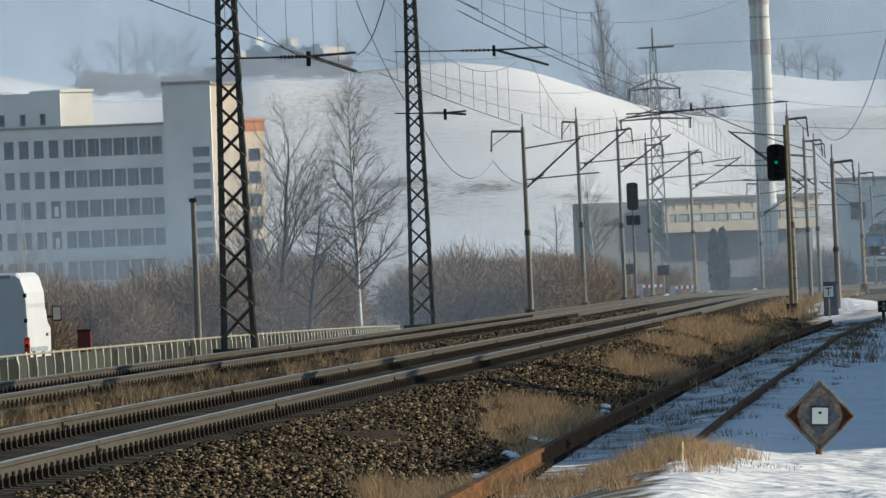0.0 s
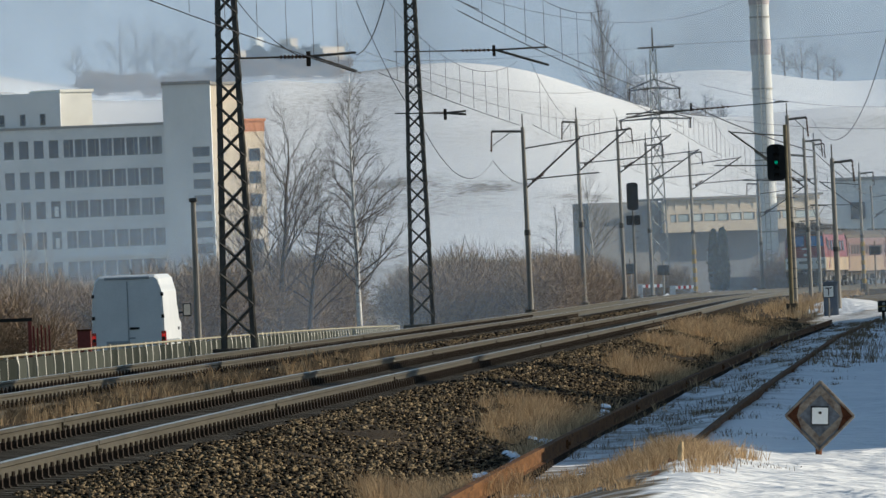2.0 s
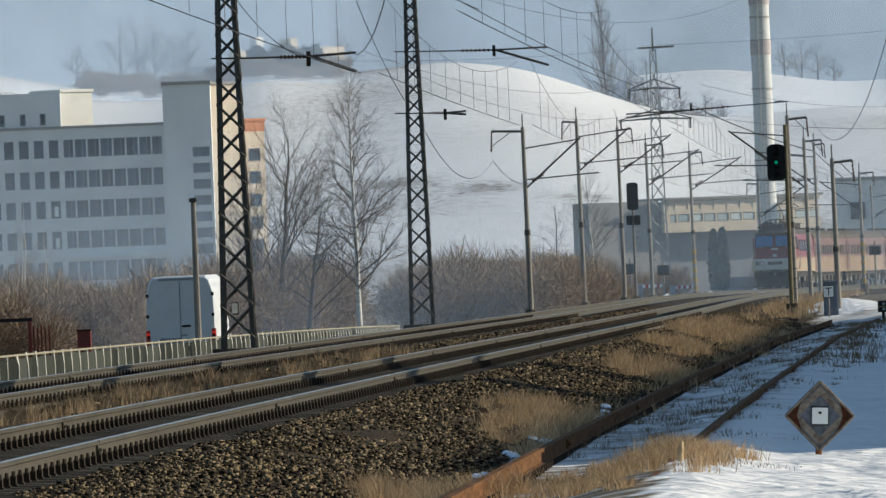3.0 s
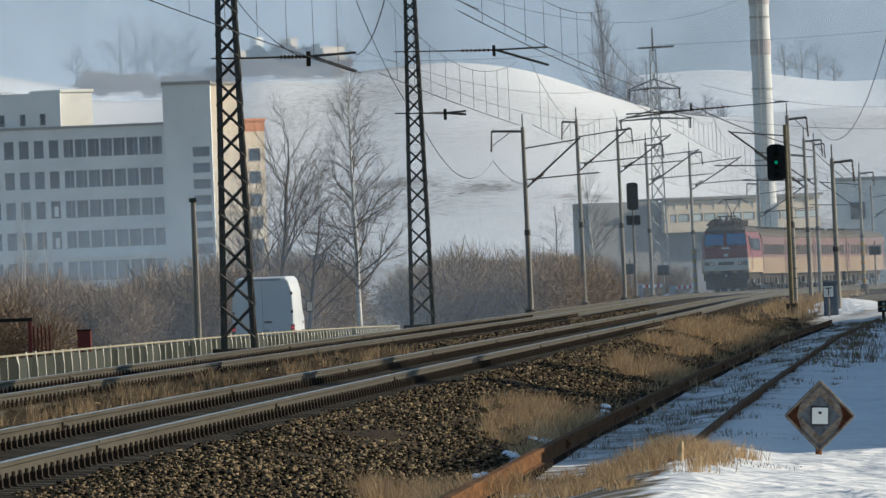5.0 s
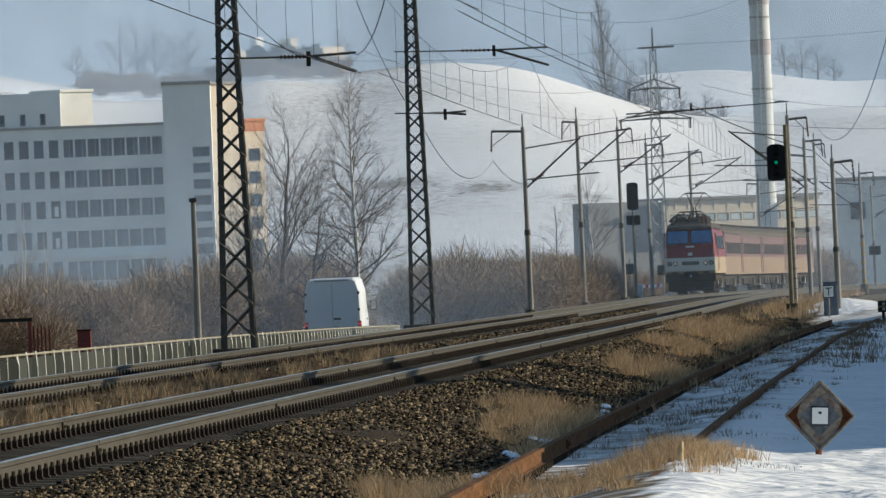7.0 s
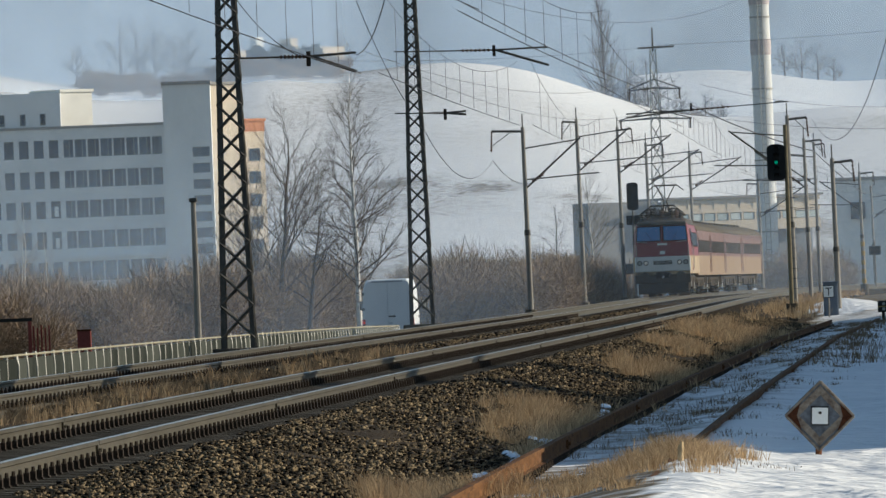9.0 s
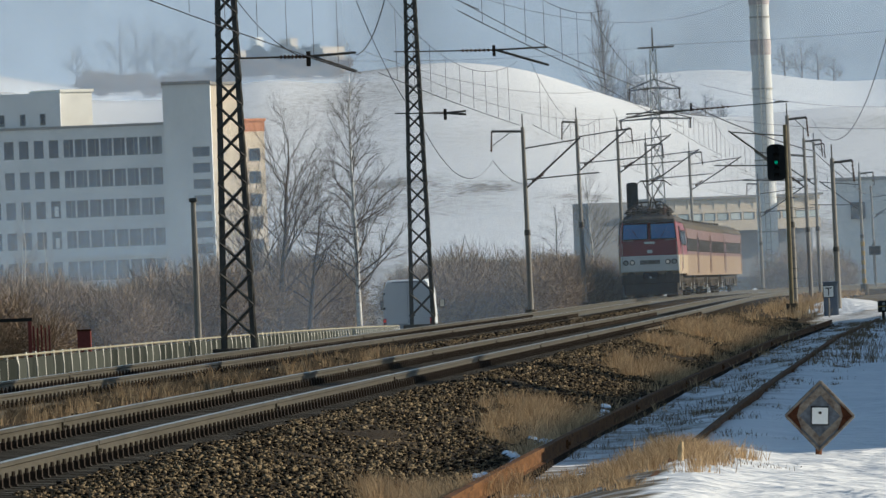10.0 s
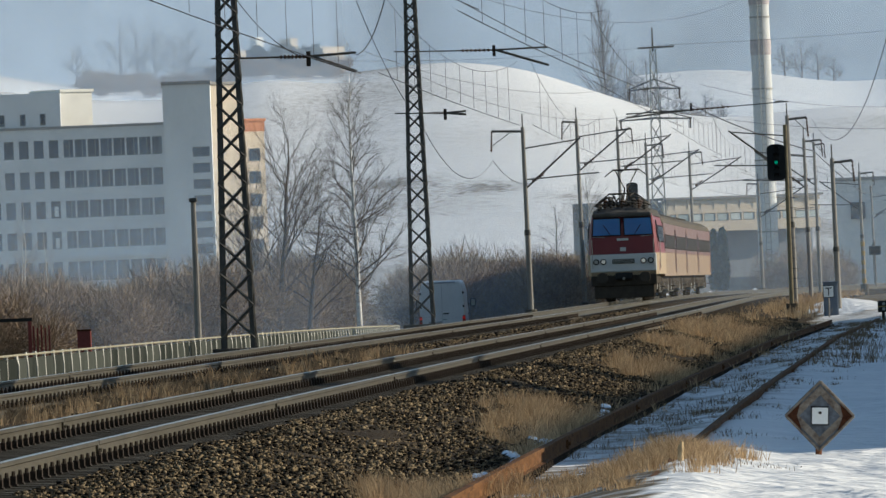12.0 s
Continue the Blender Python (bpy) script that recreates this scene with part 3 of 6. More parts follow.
def snow_patches():
    """Thin crusts of old snow left along the foot of the ballast."""
    rg = random.Random(19)
    V, F = [], []
    for _ in range(34):
        y = rg.uniform(88, 150)
        x = side_x(y) - 1.0 - 0.55 * rg.random() ** 1.5
        a, b = rg.uniform(0.08, 0.24), rg.uniform(0.5, 1.6)
        k, n = len(V), 14
        V.append((x, y, bed_z(x, y) + 0.07))
        for ring in (0.6, 1.0):
            for i in range(n):
                w = 6.2832 * i / n
                q = ring * (0.7 + 0.5 * noise.noise((math.cos(w) * 1.7 + y, math.sin(w) * 1.7, 3)))
                px, py = x + math.cos(w) * a * q, y + math.sin(w) * b * q
                V.append((px, py, bed_z(px, py) + (0.06 if ring < 1 else -0.01)))
        for i in range(n):
            j = (i + 1) % n
            F.append((k, k + 1 + i, k + 1 + j, k))
            F.append((k + 1 + i, k + 1 + n + i, k + 1 + n + j, k + 1 + j))
    tri = [(f[0], f[1], f[2]) for f in F if f[0] == f[3]] + [t for f in F if f[0] != f[3] for t in ((f[0], f[1], f[2]), (f[0], f[2], f[3]))]
    tagged(soup("snow_patches", V, tri, SNOW, smooth=True), "thin crusts of old snow beside the siding", "snow", kind="stuff")


snow_patches()

# ---- overhead line ----
def lattice_mast(x, y, z, height=11.5, base=0.80, top=0.34):
    m = thing("lattice_mast", "tall dark riveted steel lattice catenary mast beside the track", "mast", "lattice masts", at=pose(x, y, z, 0, 0, -1.5))

    def corner(sx, sy, h):
        w = (base + (top - base) * h / height) / 2
        return Vector((sx * w, sy * w, h))

    for sx in (-1, 1):
        for sy in (-1, 1):
            bm = bmesh.new()
            p, q = corner(sx, sy, 0), corner(sx, sy, height)
            for k in range(2):
                a, b = (0.11, 0.012) if k else (0.012, 0.11)
                lo = [bm.verts.new(p + Vector((-sx * i, -sy * j, 0))) for i, j in ((0, 0), (a, 0), (a, b), (0, b))]
                hi = [bm.verts.new(q + Vector((-sx * i, -sy * j, 0))) for i, j in ((0, 0), (a, 0), (a, b), (0, b))]
                for i in range(4):
                    bm.faces.new((lo[i], lo[(i + 1) % 4], hi[(i + 1) % 4], hi[i]))
            bmesh.ops.recalc_face_normals(bm, faces=bm.faces)
            part("leg", bm, STEEL, m)
    h, flip = 0.25, 0
    while h < height - 0.5:
        step = (base + (top - base) * h / height) * 0.98
        for face in range(4):
            sy = (-1, 1)[face % 2]
            for d in (0, 1):
                a, b = (-1, 1) if d else (1, -1)
                if face < 2:
                    p, q = corner(a, sy, h), corner(b, sy, h + step)
                else:
                    p, q = corner(sy, a, h), corner(sy, b, h + step)
                if face >= 2 and (d or sy < 0):
                    continue
                bm = bmesh.new()
                rod(bm, p, q, 0.026, n=4)
                part("brace", bm, STEEL, m)
        h += step
    part("footing", boxed(-0.6, -0.6, -1.2, 0.6, 0.6, 0.02, bevel=0.03), CONCRETE, m)
    return m


lattice_mast(-4.802, 221, -0.02)
lattice_mast(-0.747, 305, 0.006)


def catenary_pole(x, y, z, height, arm=0, bracket=0, striped=False, tilt=0.0):
    """Slim tubular pole in two lengths. arm: which side (-1, 1) and reach of the cantilever; bracket: feeder bracket side."""
    m = thing("catenary_pole", "slim grey tubular catenary pole with cantilever arm" if arm else "slim grey tubular pole with feeder bracket", "pole", "catenary poles", at=(x, y, z))
    m.rotation_euler = (0, tilt, 0)
    part("lower_tube", rodded((0, 0, -1.5), (0, 0, height * 0.42), 0.115, 0.11, 12), POLE, m)
    part("upper_tube", rodded((0, 0, height * 0.42), (0, 0, height), 0.098, 0.08, 12), POLE, m)
    part("collar", rodded((0, 0, height * 0.41), (0, 0, height * 0.44), 0.13, 0.13, 12), STEEL, m)
    part("footing", rodded((0, 0, -1.5), (0, 0, 0.05), 0.34, 0.26, 10), CONCRETE, m)
    if arm:
        s = 1 if arm > 0 else -1
        part("cantilever_tube", rodded((0, 0, height - 2.6), (arm, 0, height - 0.55), 0.04, n=6), STEEL, m)
        part("top_tie", rodded((0, 0, height - 0.9), (arm * 0.95, 0, height - 0.62), 0.028, n=6), STEEL, m)
        part("registration_arm", rodded((s * 0.1, 0, height - 2.2), (arm + s * 0.7, 0, height - 2.05), 0.028, n=6), STEEL, m)
        part("insulator", ribbed((s * 0.3, 0, height - 2.3), (s * 0.8, 0, height - 1.98), 0.08, 5), INSUL, m)
    if bracket:
        s = 1 if bracket > 0 else -1
        part("bracket", rodded((0, 0, height - 0.18), (bracket, 0, height - 0.12), 0.05, n=6), STEEL, m)
        part("hanger", ribbed((bracket, 0, height - 0.12), (bracket + s * 0.05, 0, height - 1.0), 0.05, 6), INSUL, m)
        part("hanger_stay", rodded((bracket * 0.35, 0, height - 0.15), (bracket + s * 0.03, 0, height - 0.75), 0.018, n=5), STEEL, m)
        part("top_stub", rodded((0, 0, height), (0, 0, height + 0.55), 0.03, n=6), STEEL, m)
    if striped:
        for i in range(5):
            part("warning_band", rodded((0, 0, 0.1 + i * 0.6), (0, 0, 0.4 + i * 0.6), 0.142, n=12), YELLOWP, m)
    return m


POLES = [
    # x, y, z, height, arm, bracket, striped
    (3.591, 400, 0.001, 7.7, 2.4, -1.3, False),
    (6.876, 470, 0.023, 9.1, 2.6, -0.7, False),
    (10.087, 535, 0.036, 9.6, 3.0, 0.8, False),
    (12.45, 572, 0.015, 9.2, 3.2, 1.0, False),
    (16.424, 625, 0.002, 9.3, 3.4, 0.8, True),
    (22.735, 682, -0.069, 7.7, 3.2, -0.8, False),
    (15.415, 420, -0.283, 8.35, -2.6, 0.85, False),
    (19.091, 498, -0.203, 8.3, -2.6, 0.9, False),
    (22.435, 570, -0.178, 9.0, -2.8, 0.6, False),
    (15.661, 380, -0.647, 6.3, 0, 0.8, False),
    (27.256, 620, 0.089, 7.4, -2.6, 0.9, True),
    (33.619, 745, -0.374, 7.9, 3.0, 0, False),
]
for p in POLES:
    catenary_pole(*p, tilt=-0.008)


def cross_arm(name, label, root, tip, drop):
    """Bracket that reaches over the track from a lattice mast: stay, string of insulators and steady arm."""
    a, b = Vector(root), Vector(tip)
    t = thing(name, label, "bracket", "mast brackets", at=a)
    d = b - a
    part("stay", rodded((0, 0, 0), d * 0.62, 0.022, n=6), STEEL, t)
    part("insulator", ribbed(d * 0.36, d * 0.61, 0.055, 8), INSUL, t)
    part("steady_bar", rodded(d * 0.60, d + Vector((0, 0, 0.06)), 0.03, n=6), STEEL, t)
    part("drop_tube", rodded(d * 0.615, d + Vector((0, 0, -drop)), 0.04, n=6), STEEL, t)
    part("clamp", boxed(d.x * 0.60 - 0.05, d.y - 0.05, -0.25, d.x * 0.60 + 0.05, d.y + 0.05, 0.1), IRON, t)
    part("tail", rodded((0, 0, 0), (-0.6, 0, 0.02), 0.02, n=6), STEEL, t)


cross_arm("catenary_bracket", "dark steel catenary bracket with brown insulators", (-4.586, 221.0, 6.706), (-1.835, 221.0, 6.675), 0.38)
cross_arm("catenary_bracket", "dark steel catenary bracket with brown insulators", (-0.723, 305.0, 8.739), (3.614, 305.0, 8.656), 0.52)
cross_arm("catenary_bracket", "dark steel catenary bracket with brown insulators", (-0.766, 305.0, 6.77), (0.914, 305.0, 6.721), 0.05)
cross_arm("catenary_bracket", "dark steel catenary bracket with brown insulators", (15.45, 420.0, 8.681), (8.29, 420.0, 8.345), 0.1)


def cable(bm, p, q, sag, r, n=24, sides=4):
    p, q = Vector(p), Vector(q)
    prev = None
    pts = [p.lerp(q, i / n) - Vector((0, 0, sag * 4 * (i / n) * (1 - i / n))) for i in range(n + 1)]
    for a in pts:
        ring = [bm.verts.new(a + Vector((math.cos(6.283 * k / sides) * r, 0, math.sin(6.283 * k / sides) * r))) for k in range(sides)]
        if prev:
            for k in range(sides):
                bm.faces.new((prev[k], prev[(k + 1) % sides], ring[(k + 1) % sides], ring[k]))
        prev = ring
    return pts


def catenary_run(fx, off, ys, zc, zm, every):
    """Contact wire, sagging messenger wire and droppers over one track."""
    for y0, y1 in zip(ys, ys[1:]):
        t = thing("catenary_span", "overhead contact wire hung from a sagging messenger wire", "wire", "catenary spans", at=(fx(y0), y0, 0))
        o = Vector((fx(y0), y0, 0))
        side0, side1 = off, -off
        a = Vector((fx(y0) + side0, y0, 0)) - o
        b = Vector((fx(y1) + side1, y1, 0)) - o
        bm = bmesh.new()
        low = cable(bm, a + Vector((0, 0, zc)), b + Vector((0, 0, zc)), 0.05, 0.011)
        part("contact_wire", bm, WIRE, t)
        bm = bmesh.new()
        sag = 0.6 * ((y1 - y0) / 65) ** 2
        cable(bm, a + Vector((0, 0, zm)), b + Vector((0, 0, zm)), sag, 0.008)
        part("messenger_wire", bm, WIRE, t)
        k = max(3, int((y1 - y0) / every))
        for i in range(1, k):
            u = i / k
            p = a.lerp(b, u)
            part("dropper", rodded(p + Vector((0, 0, zc)), p + Vector((0, 0, zm - sag * 4 * u * (1 - u))), 0.0055, n=4), WIRE, t)


catenary_run(far_x, 0.2, [90, 150, 221, 305, 400, 470, 535, 572, 625, 682, 745], 6.25, 8.3, 8.0)
catenary_run(near_x, -0.2, [110, 180, 250, 335, 420, 498, 570, 620, 690, 740], 6.45, 8.3, 8.0)


def long_wire(label, pts, r=0.013):
    o = Vector(pts[0][0])
    t = thing("overhead_wire", label, "wire", "feeder wires", at=o)
    for p, q, sag in pts:
        bm = bmesh.new()
        cable(bm, Vector(p) - o, Vector(q) - o, sag, r)
        part("strand", bm, WIRE, t)


long_wire("slack feeder wire looped between masts", [((-2.495, 305.0, 10.546), (-1.038, 305.0, 7.197), 0.2)])
long_wire("slack feeder wire looped between masts", [((-0.66, 305.0, 6.693), (2.231, 400.0, 6.34), 1.3), ((2.231, 400.0, 6.34), (5.931, 470.0, 7.724), 1.35)])
long_wire("dark feeder wire hanging across the span", [((-4.594, 221.0, 8.135), (-2.95, 221.0, 6.641), 0.25), ((-1.835, 221.0, 6.675), (-1.1, 221.0, 8.008), 0.3)])
long_wire("dark feeder wire running along the line", [((0.461, 230.0, 8.202), (11.83, 420.0, 8.452), 0.3)])
long_wire("dark feeder wire running along the line", [((11.582, 420.0, 8.462), (19.542, 498.0, 7.397), 0.15), ((19.542, 498.0, 7.397), (27.52, 620.0, 5.923), 0.1)], 0.03)
long_wire("thin line wire crossing high over the tracks", [((-6.236, 500.0, 13.199), (18.24, 760.0, 19.52), 0.4), ((18.24, 760.0, 19.52), (39.214, 760.0, 20.1), 0.15)])
long_wire("thin line wire crossing high over the tracks", [((2.772, 500.0, 16.04), (18.319, 760.0, 21.499), 0.6), ((18.319, 760.0, 21.499), (24.918, 760.0, 23.128), 0.3)])
long_wire("thin line wire crossing high over the tracks", [((21.038, 760.0, 16.253), (38.971, 760.0, 13.959), 0.8), ((20.939, 760.0, 13.779), (38.899, 760.0, 12.16), 0.5)])
long_wire("slack wire hanging from a pole bracket", [((16.463, 420.0, 7.843), (14.435, 300.0, 9.293), 2.2)])
long_wire("thin line wire crossing high over the tracks", [((-2.1, 500.0, 12.826), (15.316, 760.0, 14.004), 1.3), ((-3.847, 500.0, 13.637), (15.411, 760.0, 16.388), 1.3)])


def pylon(x, y, z, height):
    m = thing("power_pylon", "slender grey lattice power pylon with crossarms", "pylon", at=(x, y, z))
    for sx in (-1, 1):
        for sy in (-1, 1):
            part("leg", rodded((sx * 0.75, sy * 0.75, -3), (sx * 0.22, sy * 0.22, height), 0.07, 0.05, 4), GALV, m)
    h = 0.0
    while h < height - 1:
        w0, w1 = 0.75 - 0.53 * h / height, 0.75 - 0.53 * (h + 1.5) / height
        for sy in (-1, 1):
            part("brace", rodded((-w0, sy * w0, h), (w1, sy * w1, h + 1.5), 0.035, n=4), GALV, m)
            part("brace", rodded((w0, sy * w0, h), (-w1, sy * w1, h + 1.5), 0.035, n=4), GALV, m)
        h += 1.5
    for hz, half in ((height - 3.2, 2.1), (height - 5.6, 2.9)):
        for s in (-1, 1):
            part("crossarm", rodded((0, 0, hz), (s * half, 0, hz - 0.15), 0.09, 0.05, 6), STEEL, m)
            part("crossarm_brace", rodded((0, 0, hz + 0.7), (s * half, 0, hz - 0.1), 0.05, n=4), STEEL, m)
            part("insulator", rodded((s * half * 0.95, 0, hz - 0.9), (s * half * 0.95, 0, hz - 0.15), 0.08, n=6), INSUL, m)
    part("peak", rodded((0, 0, height - 0.3), (0, 0, height + 1.6), 0.1, 0.06, 6), STEEL, m)
    part("top_bar", rodded((-1.2, 0, height), (1.7, 0, height + 0.05), 0.08, n=6), STEEL, m)


pylon(17.313, 760, -0.27, 19.6)


# ---- signals and line-side things ----
def signal(x, y, z, head_z, head_h, head_w, mast, lit, faces, offset=0.0):
    m = thing("railway_signal", "colour-light railway signal, black head on a slim mast" + (", showing green" if lit else ", seen from behind"), "signal", at=(x, y, z))
    part("mast", rodded((0, 0, -1.3), (0, 0, mast), 0.085, 0.075, 10), MASTBROWN if lit else POLE, m)
    part("base", boxed(-0.2, -0.2, -1.3, 0.2, 0.2, 0.08, bevel=0.02), CONCRETE, m)
    bm = bmesh.new()
    n = 10
    c = head_w / 2
    outline = [(math.cos(math.pi * i / n) * c, head_h / 2 - c * 0.45 + math.sin(math.pi * i / n) * c * 0.45) for i in range(n + 1)]
    outline += [(-a, -b) for a, b in outline]
    front = [bm.verts.new((offset + a, -0.12 * faces, head_z + b)) for a, b in outline]
    back = [bm.verts.new((offset + a, 0.12 * faces, head_z + b)) for a, b in outline]
    bm.faces.new(front)
    bm.faces.new(back[::-1])
    for i in range(len(front)):
        j = (i + 1) % len(front)
        bm.faces.new((front[i], back[i], back[j], front[j]))
    bmesh.ops.recalc_face_normals(bm, faces=bm.faces)
    head = part("head", bm, BLACK, m)
    for i in range(5):
        lz = head_z + head_h * (0.36 - 0.18 * i)
        bm = bmesh.new()
        rod(bm, (offset, -0.10 * faces, lz), (offset, -0.135 * faces, lz), 0.06, n=14)
        part("lens", bm, GREENGLOW if lit and i == 2 else BLACK, head)
        bm = bmesh.new()
        for k in range(7):
            a0, a1 = math.pi * (k / 7), math.pi * ((k + 1) / 7)
            v = [bm.verts.new((offset + math.cos(a) * 0.11, -dd * faces, lz + math.sin(a) * 0.11)) for a, dd in ((a0, 0.12), (a1, 0.12), (a1, 0.34), (a0, 0.34))]
            bm.faces.new(v)
        part("hood", bm, BLACK, head)
    part("clamp", boxed(min(0, offset) - 0.04, -0.05, head_z - 0.06, max(0, offset) + 0.04, 0.05, head_z + 0.06), STEEL, m)
    if not lit:
        for s in (-1, 1):
            part("indicator_box", boxed(offset + s * 0.23 - 0.17, -0.15, head_z - head_h / 2 - 0.85, offset + s * 0.23 + 0.17, 0.15, head_z - head_h / 2 - 0.3, bevel=0.02), BLACK, m)
    for i in range(12):
        part("rung", rodded((-0.02, 0.13, 0.6 + i * 0.36), (0.3, 0.13, 0.6 + i * 0.36), 0.012, n=5), STEEL, m)
    return m


signal(12.338, 340, 0.012, 5.113, 1.32, 0.64, 6.45, True, 1, -0.362)
signal(11.123, 555, -0.006, 5.894, 1.62, 0.66, 6.7, False, -1)


def barrier_railing():
    pts = [(-8.271, 168, 0.311), (-4.952, 246, 0.19), (-1.827, 345, -0.17)]
    t = thing("guard_railing", "low weathered steel guard railing with mesh panels beside the road", "railing", at=(pts[0][0], pts[0][1], 0))
    o = Vector(t.location)

    def at(y):
        a, b, c = pts
        l0 = (y - b[1]) * (y - c[1]) / ((a[1] - b[1]) * (a[1] - c[1]))
        l1 = (y - a[1]) * (y - c[1]) / ((b[1] - a[1]) * (b[1] - c[1]))
        l2 = (y - a[1]) * (y - b[1]) / ((c[1] - a[1]) * (c[1] - b[1]))
        return Vector((a[0] * l0 + b[0] * l1 + c[0] * l2, y, a[2] * l0 + b[2] * l1 + c[2] * l2)) - o

    y, prev = 160.0, None
    rng = random.Random(2)
    while y < 350:
        p = at(y)
        bm = bmesh.new()
        lean, bow = rng.uniform(-0.04, 0.04), rng.uniform(-0.012, 0.02)
        knee = p + Vector((bow, 0, -0.22 + rng.uniform(-0.05, 0.05)))
        rod(bm, p + Vector((lean, 0, -1.4)), knee, 0.03, n=6)
        rod(bm, knee, p + Vector((-0.02, 0, rng.uniform(-0.01, 0.05))), 0.03, 0.036, n=6)
        part("post", bm, GALV, t)
        if prev is not None:
            part("top_rail", rodded(prev, p, 0.022, n=6), YELLOWRAIL, t)
            bm = bmesh.new()
            a, b = prev + Vector((0, 0, -0.06)), p + Vector((0, 0, -0.06))
            d = Vector((0, 0, -0.62))
            w = Vector((0.008, 0, 0))
            v = [bm.verts.new(q) for q in (a - w, b - w, b + d - w, a + d - w, a + w, b + w, b + d + w, a + d + w)]
            for q in ((0, 1, 2, 3), (7, 6, 5, 4), (0, 4, 5, 1), (1, 5, 6, 2), (2, 6, 7, 3), (3, 7, 4, 0)):
                bm.faces.new([v[i] for i in q])
            part("panel", bm, PANEL, t)
        prev = p
        y += 1.95


YELLOWRAIL = surface("worn_yellow_rail", (0.12, 0.105, 0.075), (0.46, 0.41, 0.29), 3.5, 0.6, 0.1)
PANEL = surface("grey_green_panel", (0.025, 0.028, 0.025), (0.06, 0.064, 0.056), 0.8, 1.0, 0.2, rand=0.4, spec=0.0)
barrier_railing()


def diamond_sign(x, y, z):
    t = thing("diamond_sign", "rusty diamond-shaped track sign with a white square, tilted in the snow", "sign", at=pose(x, y, z, 0, 3, 6))
    part("stake", rodded((0, 0.03, -0.3), (0, 0.03, 0.2), 0.035, 0.03, 8), RUSTSIGN, t)
    c, r = 0.385, 0.325
    bm = bmesh.new()
    box(bm, -r * 0.7071, -0.012, -r * 0.7071, r * 0.7071, 0.012, r * 0.7071)
    bmesh.ops.rotate(bm, cent=(0, 0, 0), matrix=Matrix.Rotation(radians(45), 3, "Y"), verts=bm.verts)
    bmesh.ops.translate(bm, vec=(0, 0, c), verts=bm.verts)
    part("plate", bm, SIGNFACE, t, "rust-streaked dark plate")
    bm = bmesh.new()
    rim = [Vector((0, 0, c + r + 0.01)), Vector((r + 0.01, 0, c)), Vector((0, 0, c - r - 0.01)), Vector((-r - 0.01, 0, c))]
    for i in range(4):
        rod(bm, rim[i] + Vector((0, -0.012, 0)), rim[(i + 1) % 4] + Vector((0, -0.012, 0)), 0.014, n=6)
    part("rim", bm, SIGNRIM, t)
    for i in range(4):
        a, b = rim[i], rim[(i + 1) % 4]
        p = (a + b) / 2
        n = Vector((p.x, 0, p.z - c)).normalized()
        bm = bmesh.new()
        e = 0.055
        q = [a.lerp(b, 0.06) - n * 0.03, a.lerp(b, 0.94) - n * 0.03, a.lerp(b, 0.84) - n * e * 1.7, a.lerp(b, 0.16) - n * e * 1.7]
        v0 = [bm.verts.new(w + Vector((0, -0.0165, 0))) for w in q]
        v1 = [bm.verts.new(w + Vector((0, -0.0125, 0))) for w in q]
        bm.faces.new(v0)
        bm.faces.new(v1[::-1])
        for k in range(4):
            bm.faces.new((v0[k], v1[k], v1[(k + 1) % 4], v0[(k + 1) % 4]))
        bmesh.ops.recalc_face_normals(bm, faces=bm.faces)
        part("border_band", bm, SIGNRIM, t)
    for s in (-1, 1):
        bm = bmesh.new()
        q = [(s * (r - 0.005), c), (s * (r - 0.13), c + 0.12), (s * (r - 0.10), c), (s * (r - 0.15), c - 0.14)]
        v0 = [bm.verts.new((x, -0.021, z)) for x, z in q]
        v1 = [bm.verts.new((x, -0.0175, z)) for x, z in q]
        bm.faces.new(v0)
        bm.faces.new(v1[::-1])
        for k in range(4):
            bm.faces.new((v0[k], v1[k], v1[(k + 1) % 4], v0[(k + 1) % 4]))
        bmesh.ops.recalc_face_normals(bm, faces=bm.faces)
        part("rust_patch", bm, RUSTDARK, t, "dark rust patch")
    part("square_edge", boxed(-0.088, -0.022, c - 0.092, 0.088, -0.012, c + 0.092), BLACK, t)
    part("white_square", boxed(-0.078, -0.027, c - 0.08, 0.078, -0.018, c + 0.08), WHITEPAINT, t)
    part("bolt", rodded((0, -0.026, c + 0.03), (0, -0.036, c + 0.03), 0.016, n=8), IRON, t)


RUSTYRED = surface("rusty_red", (0.12, 0.035, 0.03), (0.24, 0.07, 0.06), 4, 0.9, 0.3)
RUSTDARK = surface("dark_rust", (0.03, 0.012, 0.008), (0.1, 0.04, 0.02), 12, 0.9, 0.4)
RUSTSIGN = surface("rusted_iron", (0.09, 0.035, 0.016), (0.24, 0.1, 0.045), 9, 0.85, 0.4)
SIGNFACE = surface("rust_streaked_plate", (0.045, 0.048, 0.055), (0.17, 0.185, 0.21), 4.5, 0.7, 0.3, fine=18, rand=0.0)
SIGNRIM = surface("worn_rim", (0.06, 0.03, 0.02), (0.32, 0.28, 0.23), 7, 0.7, 0.3, fine=25)
diamond_sign(3.573, 92.8, -0.49)


